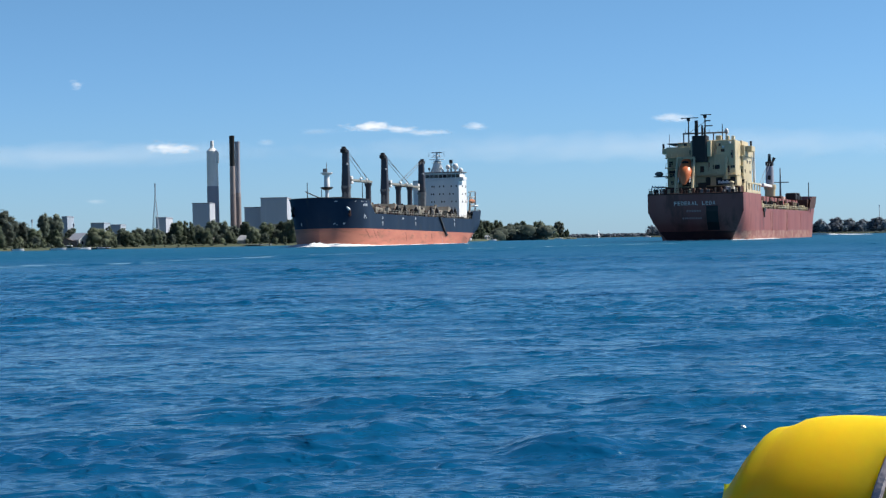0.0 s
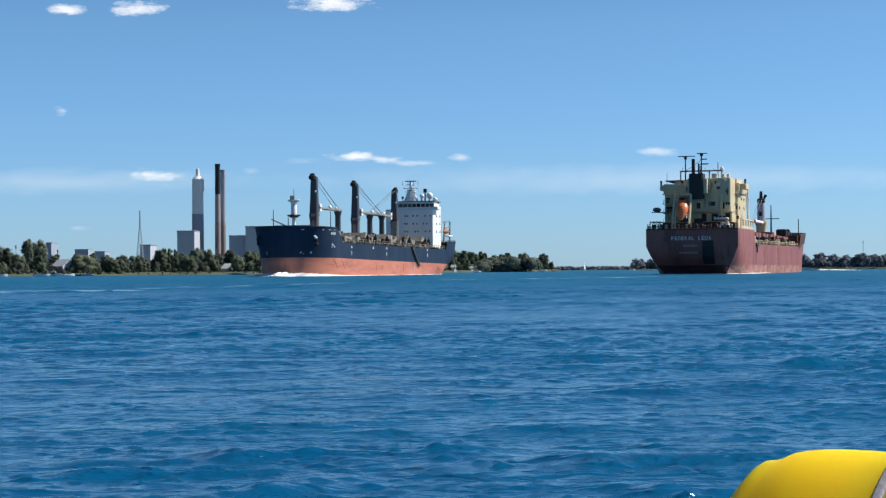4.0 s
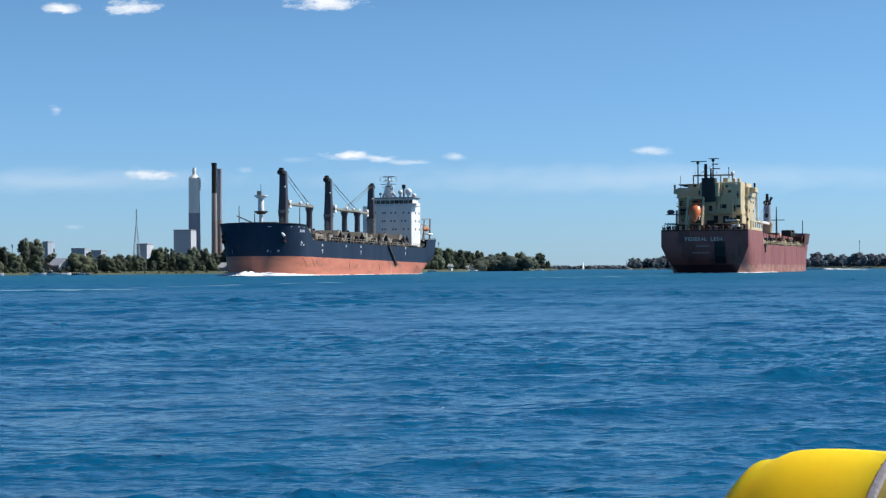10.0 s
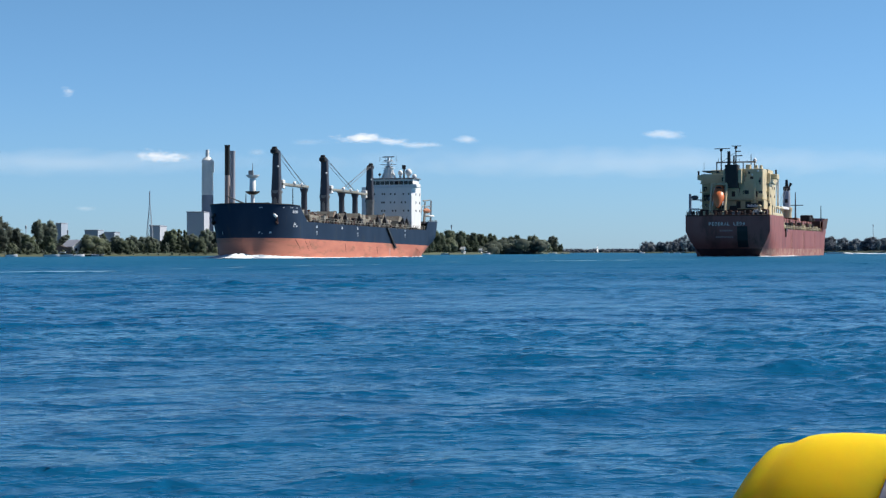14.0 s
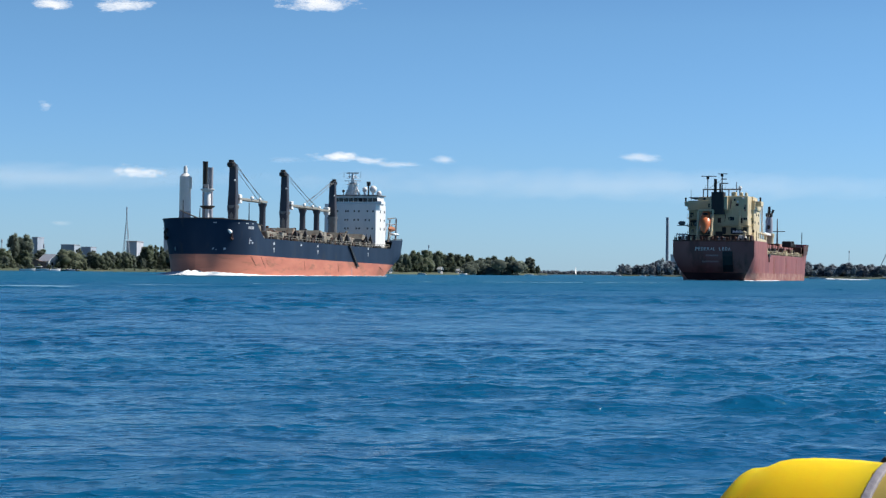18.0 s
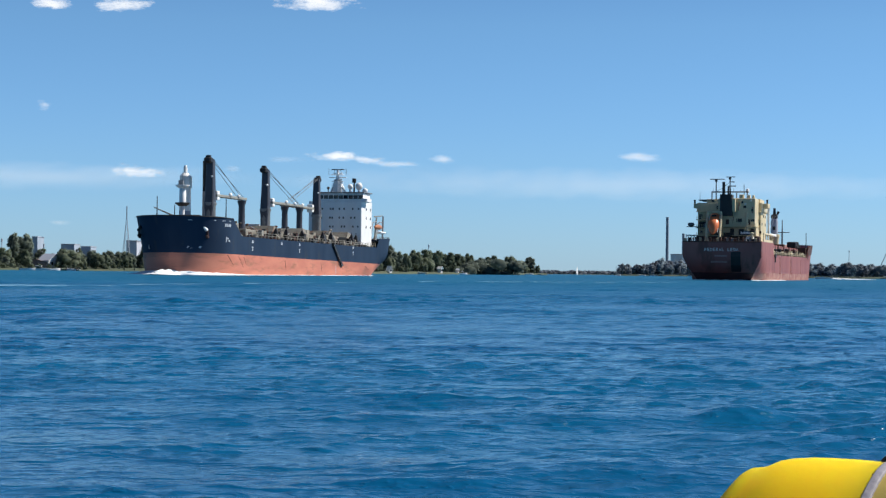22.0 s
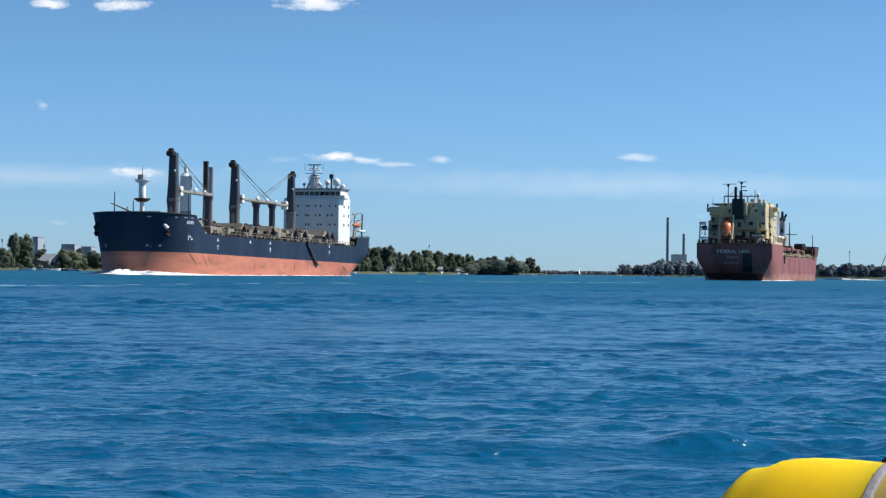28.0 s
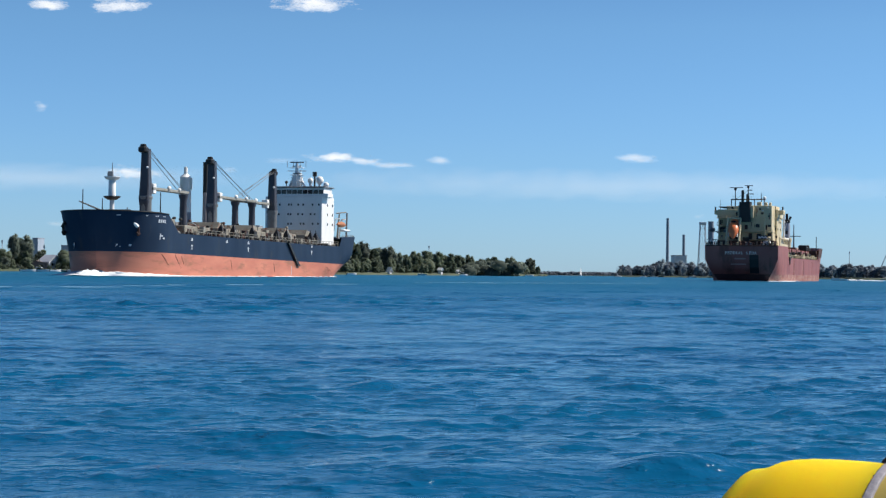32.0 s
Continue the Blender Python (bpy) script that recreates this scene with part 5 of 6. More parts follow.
    for y in (5.2, 1.0):
        part("launch_frame", Geo().tube((1.2, y, 11.4), (5.6, y, 20.8), 0.32, 0.32, 6).tube((5.6, y, 11.4), (5.6, y, 20.8), 0.26, 0.26, 6), M_beige, ship, "beige lifeboat launching frame")
    part("launch_beam", Geo().tube((5.6, 5.3, 20.8), (5.6, 0.9, 20.8), 0.32, 0.32, 6), M_beige, ship)
    # white gallery on the starboard side
    ga = part("side_gallery", Geo().box(7, 32, -11.85, -11.6, 14.2, 14.6).box(7, 32, -11.85, -11.6, 11.8, 12.6), M_beige, ship, "cream framed side gallery")
    for x in np.linspace(7, 31.6, 6):
        part("gallery_post", Geo().box(x, x + 0.7, -11.86, -11.62, 11.8, 14.6), M_beige, ga)
    part("stores_crane", Geo().tube((27, -11, 14.5), (27, -11, 23.6), 0.35, 0.25, 8).tube((27, -11, 15.5), (20, -11.4, 21.5), 0.22, 0.16, 6), M_white, ship, "white stores crane")
    # main deck
    for i in range(6):
        a = 40 + i * 18.2
        hc = part("hatch_coaming", Geo().box(a, a + 14.5, -8.5, 8.5, 7.5, 10.2, 0.1), M_rust, ship, "rusty brown hatch coaming")
        for k in range(4):
            part("hatch_cover", Geo().box(a + k * 3.6, a + k * 3.6 + 3.5, -8.9, 8.9, 10.22, 11.6 + 0.3 * (k % 2), 0.15), M_maroon if k % 2 else M_rust, hc)
    for i in range(40):
        x = 36 + i * 2.85
        part(rng.choice(("vent", "pipe_stand", "locker")), Geo().box(x, x + rng.uniform(0.4, 1.6), -11.4, -10.2, 7.6, 8.6 + rng.uniform(0.2, 2.4), 0.08), rng.choice((M_rust, M_beige, M_rust, M_black)), ship)
    stanchions(ship, [(x, -11.75, red_top(x)) for x in np.linspace(35, 149, 36)], 1.1, M_beige, 0.08)
    part("deck_pipe", Geo().tube((45, -9.6, 9.6), (148, -9.6, 9.8), 0.3, 0.3, 8), M_beige, ship, "beige deck pipe")
    for x, y in ((146, 0.0), (100, 2.5)):
        cr = part("cargo_crane", Geo().lathe(((1.35, 17.4), (1.3, 22.4), (1.1, 23.8)), 14, (x, y, 0)), M_dconc, ship, "grey cargo crane post", True)
        part("crane_pedestal", Geo().lathe(((1.9, 7.5), (1.75, 12), (1.7, 15.6), (2.0, 16.2), (2.0, 17.4), (1.3, 17.4)), 14, (x, y, 0)), M_beige, cr, "beige pedestal", True)
        part("crane_window", Geo().box(x - 1.5, x - 1.2, y - 0.5, y + 0.5, 19.0, 20.4, 0.05), M_black, cr)
        part("crane_head", Geo().box(x - 1.4, x + 1.4, y - 1.2, y + 1.2, 23.4, 25.0, 0.3).tube((x, y, 24.9), (x, y, 27.4), 0.6, 0.45, 8).tube((x, y - 1.0, 24.9), (x, y - 1.6, 26.2), 0.4, 0.5, 8), M_black, cr)
        part("crane_jib", Geo().box(x - 22, x, y - 1.0, y - 0.2, 16.4, 17.3, 0.1).box(x - 22, x, y + 0.2, y + 1.0, 16.4, 17.3, 0.1), M_white, cr, "pale crane jib")
        for k in (-0.4, 0.4):
            part("crane_cable", Geo().tube((x - 0.8, y + k, 24.6), (x - 21.5, y + k, 17.2), 0.08, 0.08, 5), M_steel, cr)
    part("crane_housing", Geo().box(143, 149, -4, 3, 8, 13.6, 0.2), M_rust, ship)
    fm = part("foremast", Geo().tube((170, -0.5, 12.4), (170, -0.5, 23.6), 0.4, 0.16, 8), M_steel, ship, "grey foremast")
    part("cross_tree", Geo().box(169.8, 170.2, -3.4, 2.4, 18.6, 18.9), M_steel, fm)
    part("pole", Geo().tube((176, -9.3, 12), (176, -9.3, 18.6), 0.18, 0.14, 6), M_black, ship)
    for x, h in ((158, 2.2), (163, 1.6), (168, 2.4), (174, 1.5)):
        part("winch", Geo().box(x, x + 2.6, -7, -3.5, 12.3, 12.6 + h, 0.3), M_black, ship)
    # rub strips on the starboard side, wash at the stern
    for x in (52, 55, 88, 91, 126):
        part("side_stripe", Geo().box(x, x + 0.5, -11.97, -11.88, 2.2, 7.6), M_scuff, ship)
    part("side_ladder", Geo().box(37.5, 38.5, -12.2, -11.9, 5.8, 8.2, 0.1).box(36, 40, -12.3, -11.9, 7.4, 8.4, 0.1), M_black, ship)
    g = Geo()
    for i in range(170):
        if rng.random() < 0.75:
            p = (rng.uniform(3.5, 7.6), rng.uniform(-10.5, 9.0), 0)
        else:
            s = rng.uniform(8, 60)
            p = (s, -red_half(s, 0.1) - rng.uniform(0.1, 0.6), 0)
        g.ball(p, rng.uniform(0.4, 1.2), rng.uniform(0.6, 1.6), rng.uniform(0.06, 0.22), 6, 4, 0.2, rng)
    part("stern_wash", g, M_foam, ship, "white wash under the stern", True, "stuff")
    return ship


blue = blue_carrier()
red = red_carrier()


# ---- the power station and the rest of the skyline ----
def tower_block(name, az0, az1, d, top_el, label, material, depth=60.0, category="building"):
    a, b = place(az0, d), place(az1, d)
    top = d * math.tan(radians(top_el)) + H
    t = thing(name, Matrix.Translation(((a.x + b.x) / 2, d, 1.9)), label, category)
    w = (b.x - a.x) / 2
    part("wall", Geo().box(-w, w, 0, depth, -1, top - 2, 0.3), material, t)
    part("roof", Geo().box(-w - 0.6, w + 0.6, -0.6, depth, top - 2, top - 0.4, 0.3), M_dconc, t)
    n = max(2, int(w / 7))
    for i in range(n):
        x = -w + 2 * w * (i + 0.5) / n
        part("pilaster", Geo().box(x - 0.3, x + 0.3, -0.12, 0.2, -1, top - 3), material, t)
    return t, w, top


def white_stack():
    d = 3000.0
    p = place(-8.31, d, 1.5)
    top = d * math.tan(radians(3.12)) + H
    t = thing("smokestack", Matrix.Translation(p), "tall pale concrete smokestack with a darker lower half", "smokestack")
    mid = 100.0
    part("lower_shaft", Geo().lathe(((10.6, -2), (10.0, mid)), 24), M_dconc, t, "dark grey lower shaft", True)
    part("upper_shaft", Geo().lathe(((10.0, mid), (9.6, top - 8), (9.6, top - 5), (5, top)), 24), M_white, t, "pale upper shaft", True)
    part("flue", Geo().lathe(((3.4, top - 3), (3.2, top + 10), (2.4, top + 13)), 14), M_white, t, "pale inner flue", True)
    part("cap_box", Geo().box(4.5, 11.4, -6, 2, top - 26, top - 6, 0.5), M_white, t, "white box below the rim")


def dark_stacks():
    d = 3000.0
    for az, top_el, r, lab in ((-7.67, 3.52, 4.7, "tall brown brick smokestack with a black top"), (-7.5, 3.36, 4.7, "brown smokestack close behind a taller one")):
        p = place(az, d + (0 if az < -7.6 else 30), 1.5)
        top = d * math.tan(radians(top_el)) + H
        t = thing("smokestack", Matrix.Translation(p), lab, "smokestack")
        a, b = top * 0.46, top * (0.72 if az < -7.6 else 0.5)
        part("lower_shaft", Geo().lathe(((r * 1.12, -2), (r * 1.04, a)), 22), M_brown, t, "", True)
        part("middle_shaft", Geo().lathe(((r * 1.03, a), (r * 0.98, b)), 22), M_pink, t, "", True)
        part("black_top", Geo().lathe(((r * 0.98, b), (r * 0.93, top - 5), (r * 1.0, top - 4), (r * 1.0, top)), 22), M_dconc if az > -7.6 else M_black, t, "", True)


white_stack()
dark_stacks()
tower_block("boiler_house", -8.98, -8.42, 2900, 1.35, "grey windowless power station block", M_shed)
tower_block("boiler_house", -7.31, -6.77, 2900, 1.18, "low grey power station hall", M_shed)
tower_block("boiler_house", -6.78, -5.92, 2880, 1.48, "large grey power station block", M_shed)
tower_block("office_block", -10.16, -9.83, 2700, 0.9, "small grey block beneath a mast", M_shed)
tower_block("apartment_block", -12.22, -11.8, 3600, 0.77, "hazy grey distant apartment block", M_haze)
tower_block("apartment_block", -11.6, -11.28, 3700, 0.7, "hazy grey distant low block", M_haze)
tower_block("apartment_block", -13.12, -12.95, 3600, 1.0, "hazy grey distant narrow tower block", M_haze)
t_, w_, h_ = tower_block("boiler_house", 7.62, 8.0, 3500, 0.67, "pale grey power station hall", M_conc)
part("duct", Geo().box(w_, w_ + 18, 5, 20, 4, 20, 1), M_dconc, t_)


def slim_stack(az, d, top_el, r, label, material):
    top = d * math.tan(radians(top_el)) + H
    t = thing("smokestack", Matrix.Translation(place(az, d, 1.5)), label, "smokestack", "far smokestacks")
    part("shaft", Geo().lathe(((r * 1.15, -2), (r * 0.95, top * 0.97)), 14), material, t, "", True)
    part("rim", Geo().lathe(((r * 0.95, top * 0.97), (r * 0.95, top - 2), (r, top - 2), (r, top)), 14), material, t, "", True)


slim_stack(7.38, 3600, 1.87, 2.9, "tall dark smokestack over the far trees", M_slate)
slim_stack(7.9, 3600, 1.34, 2.9, "short dark smokestack beside a hall", M_slate)
slim_stack(8.77, 3300, 1.78, 5.5, "stout grey smokestack by a lattice tower", M_slate)


def lattice(az, d, top_el, w0, w1, n, label, r=0.5, twin=False):
    top = d * math.tan(radians(top_el)) + H
    t = thing("lattice_tower", Matrix.Translation(place(az, d, 1.0)), label, "tower")
    cs = [(-1, -1), (1, -1), (1, 1), (-1, 1)]
    wz = lambda k: w0 + (w1 - w0) * min(1, k * 1.25) if not twin else w0 + (w1 - w0) * k
    for x, y in cs:
        g = Geo()
        for i in range(n):
            a, b = i / n, (i + 1) / n
            g.tube((x * wz(a), y * wz(a), a * top - 1), (x * wz(b), y * wz(b), b * top - 1), r, r * 0.9, 5)
        part("leg", g, M_galv, t)
    for i in range(n):
        a, b = i / n, (i + 1) / n
        g = Geo()
        for (x, y), (x2, y2) in zip(cs, cs[1:] + cs[:1]):
            g.tube((x * wz(a), y * wz(a), a * top - 1), (x2 * wz(b), y2 * wz(b), b * top - 1), r * 0.6, r * 0.6, 4)
            g.tube((x * wz(b), y * wz(b), b * top - 1), (x2 * wz(b), y2 * wz(b), b * top - 1), r * 0.6, r * 0.6, 4)
        part("bracing", g, M_galv, t)
    return t, top


lattice(-10.16, 2500, 2.04, 6.5, 0.5, 12, "tall slender grey lattice mast", 0.32)
tt, top = lattice(8.5, 3000, 1.76, 8.0, 4.0, 9, "grey lattice tower with a flat top", 0.6, True)
part("platform", Geo().box(-5.5, 5.5, -5, 5, top - 5, top, 0.4), M_conc, tt)
for az, d, el in ((-0.38, 1900, 0.88), (13.14, 2600, 0.85), (-14.05, 1500, 0.9), (-12.75, 1500, 0.75)):
    top = d * math.tan(radians(el)) + H
    t = thing("radio_mast", Matrix.Translation(place(az, d, 1)), "thin grey mast above the trees", "mast", "thin masts")
    part("pole", Geo().tube((0, 0, -1), (0, 0, top), 0.6, 0.35, 6), M_galv, t)
    part("aerial", Geo().box(-0.7, 0.7, -0.4, 0.4, top - 3, top, 0.2), M_galv, t)
t = thing("harbour_crane", Matrix.Translation(place(14.05, 2300, 1.5)), "dark crane with a raised boom", "crane")
part("boom", Geo().tube((0, 0, 8), (14, 0, 40), 0.7, 0.4, 6), M_galv, t)
part("mast", Geo().box(-2.5, 2.5, -2.5, 2.5, 0, 10, 0.3), M_galv, t)


# ---- houses and boats on the near bank ----
def cottage(az, off, w, dep, h, roof_h, wall, roof, label, turn=0):
    d = along(LEFT, az) + off
    t = thing("house", Matrix.Translation(place(az, d, 1.5)) @ pose(0, 0, 0, 0, 0, turn), label, "house", "houses on the bank")
    part("wall", Geo().box(-w / 2, w / 2, -dep / 2, dep / 2, -0.8, h, 0.05).loft([[(-w / 2, -dep / 2, h), (w / 2, -dep / 2, h), (0, -dep / 2, h + roof_h)], [(-w / 2, dep / 2, h), (w / 2, dep / 2, h), (0, dep / 2, h + roof_h)]]), wall, t)
    for sd in (-1, 1):
        o = 0.6
        part("roof", Geo().loft([[(sd * (w / 2 + o), y, h - o * roof_h / w * 2), (0, y, h + roof_h + 0.05), (0, y, h + roof_h + 0.35), (sd * (w / 2 + o), y, h + 0.3 - o * roof_h / w * 2)] for y in (-dep / 2 - 0.6, dep / 2 + 0.6)]), roof, t)
    for x in (-w / 4, w / 4):
        part("window", Geo().box(x - 0.6, x + 0.6, -dep / 2 - 0.06, -dep / 2 + 0.05, h * 0.35, h * 0.75), M_glass, t)
    part("door", Geo().box(-0.45, 0.45, -dep / 2 - 0.06, -dep / 2 + 0.05, -0.3, 2.1), M_brown, t)


cottage(-12.55, 26, 9, 10, 4.0, 3.2, M_white, M_shed, "white gabled house among trees by the water", 48)
cottage(-12.95, 30, 11, 8, 2.6, 1.6, M_brown, M_brown, "low brown house with a brown roof", 4)
cottage(-7.32, 24, 6, 6, 2.2, 2.4, M_white, M_white, "small white cottage with a bright roof", 50)
cottage(-8.5, 40, 16, 8, 2.4, 1.5, M_brown, M_brown, "long low brown shed", 0)
cottage(-2.2, 34, 7, 7, 3.0, 2.0, M_white, M_shed, "small white house under trees", 0)
cottage(-1.66, 4, 2.4, 2.2, 1.4, 2.0, M_white, M_white, "white tent-shaped hut at the water", 55)
cottage(-0.0, 10, 2.6, 2.6, 2.6, 1.2, M_white, M_white, "white waterside hut beneath trees", 60)
cottage(0.56, 10, 2.2, 2.2, 1.8, 0.9, M_white, M_conc, "little white shed by a dock", 60)
cottage(-5.9, 20, 3, 3, 2.4, 1.0, M_white, M_conc, "white garden hut on the shore", 0)


def boat(name, p, turn, length, label, canopy=True, group="moored boats"):
    t = thing(name, Matrix.Translation(p) @ pose(0, 0, 0, 0, 0, turn), label, "boat", group)
    rings = []
    for k in range(9):
        q = k / 8
        b = length * 0.16 * (1 - max(0, (q - 0.45) / 0.55) ** 2.2) + 0.02
        x = (q - 0.5) * length
        sh = 0.9 + 0.35 * q
        rings.append([(x, b, sh), (x, b * 0.95, 0.25), (x, b * 0.5, -0.35), (x, -b * 0.5, -0.35), (x, -b * 0.95, 0.25), (x, -b, sh)])
    part("hull", Geo().loft(rings), M_white, t, "", True)
    part("windscreen", Geo().loft([[(0.06 * length, y, 0.95), (0.12 * length, y, 0.95), (0.02 * length, y, 1.7), (0.0, y, 1.7)] for y in (-0.12 * length, 0.12 * length)]), M_glass, t)
    if canopy:
        part("canopy", Geo().box(-0.28 * length, 0.08 * length, -0.13 * length, 0.13 * length, 2.1, 2.35, 0.1), M_white, t)
        for x in (-0.26, 0.05):
            for y in (-0.12, 0.12):
                part("canopy_pole", Geo().tube((x * length, y * length, 0.9), (x * length, y * length, 2.15), 0.05, 0.05, 5), M_steel, t)
    part("engine", Geo().box(-0.55 * length, -0.49 * length, -0.3, 0.3, 0.2, 1.3, 0.1), M_black, t)
    return t


for az, off, ln, tr, c in ((-13.25, -12, 8, 8, False), (-12.85, -10, 9, -5, True), (-12.4, -14, 6, 30, False), (-14.5, -10, 6, 15, False), (-11.9, -9, 5, 170, False), (-2.9, -12, 6, 15, False), (-0.6, -14, 6, 170, False),
                     (0.75, -14, 7, 20, True), (1.35, -16, 6, 5, False), (2.0, -16, 7, 175, False), (2.9, -18, 9, 10, False), (6.6, -30, 8, 10, False), (8.2, -30, 9, 170, True), (5.8, -60, 9, 20, True), (6.95, -40, 8, 160, False)):
    boat("motorboat", place(az, (along(LEFT, az) if az < 5 else along(RIGHT, az)) + off, 0), tr, ln, "white motorboat moored by the bank" if not c else "white motorboat with a canopy by the bank", c)


def boat_house(az, off):
    d = along(LEFT, az) + off
    t = thing("dock", Matrix.Translation(place(az, d, 0)), "low grey wooden dock on piles", "dock")
    for i in range(8):
        part("plank", Geo().box(-9 + i * 2.25, -6.85 + i * 2.25, -2, 6, 0.7, 0.9), M_dconc, t)
    for x in (-8.5, -3, 3, 8.5):
        part("pile", Geo().tube((x, -1.5, -1.5), (x, -1.5, 1.6), 0.2, 0.2, 7), M_bark, t)


boat_house(-12.2, -4)
boat_house(3.3, -6)
boat_house(-7.0, -4)


# ---- craft under way ----
def sailboat():
    t = thing("sailboat", Matrix(), "small sailing boat with a white sail", "sailboat")
    part("hull", Geo().loft([[(x, b, 1.3), (x, b * 0.6, -0.3), (x, -b * 0.6, -0.3), (x, -b, 1.3)] for x, b in ((-5.5, 1.2), (-2, 1.7), (2, 1.5), (5.5, 0.05))]), M_white, t)
    part("mast", Geo().tube((0.5, 0, 1), (0.5, 0, 16.5), 0.12, 0.08, 6), M_steel, t)
    part("sail", Geo().loft([[(0.4, -0.05, 2.4), (0.4, 0.05, 2.4), (-5.2, 0.45, 2.6), (-5.2, 0.35, 2.6)], [(0.4, -0.05, 9), (0.4, 0.05, 9), (-2.9, 0.75, 9), (-2.9, 0.65, 9)], [(0.4, -0.05, 16), (0.4, 0.05, 16), (0.2, 0.05, 16), (0.2, -0.05, 16)]]), M_white, t, "white mainsail", True)
    part("jib_sail", Geo().loft([[(5.2, -0.04, 1.8), (5.2, 0.04, 1.8), (0.9, 0.5, 2.4), (0.9, 0.42, 2.4)], [(0.9, -0.04, 14), (0.9, 0.04, 14), (0.8, 0.04, 14), (0.8, -0.04, 14)]]), M_white, t, "white foresail", True)
    return t


def speedboat():
    t = boat("speedboat", Vector((0, 0, 0)), 0, 9.5, "white speedboat throwing spray", False, "")
    g = Geo()
    rng = random.Random(12)
    for i in range(150):
        k = rng.random()
        g.ball((-4 - 26 * k, rng.uniform(-1.4, 1.4) * (1 + 2.4 * k), 0.0), rng.uniform(0.8, 1.8), rng.uniform(0.5, 1.2), (0.9 * (1 - k) + 0.1) * rng.uniform(0.4, 1), 7, 4, 0.25, rng)
    part("spray", g, M_foam, t, "white wake and spray", True, "stuff")
    return t


sail = sailboat()
speed = speedboat()


M_wake = paint("thin_foam", (0.24, 0.4, 0.52), (0.11, 0.27, 0.4), 0.5, 0.8, (1, 1, 1), 0.3, 3)


# foam lines left on the water by passing hulls
def streak(a0, d0, a1, d1, n, w, label):
    rng = random.Random(n)
    g = Geo()
    for i in range(n):
        k = rng.random()
        if math.sin(k * 37 + n) + 0.6 * math.sin(k * 91) < rng.uniform(-1.6, 0.7):
            continue
        p = place(a0 + (a1 - a0) * k, d0 + (d1 - d0) * k + 2.2 * math.sin(k * 9 + n) + rng.gauss(0, w), 0)
        g.ball((p.x, p.y, 0.02), rng.uniform(0.5, 2.0), rng.uniform(0.12, 0.4), rng.uniform(0.01, 0.035), 6, 4, 0.3, rng)
    single("foam_streak", g, M_wake, Matrix(), label, "foam", kind="stuff", smooth=True)


streak(-15.5, 128, -10.6, 136, 230, 1.0, "thin broken line of white foam")
streak(-1.0, 250, 7.5, 310, 150, 2.5, "thin pale line of foam on the water")
streak(-10, 148, -3, 205, 70, 2.0, "faint broken foam line")


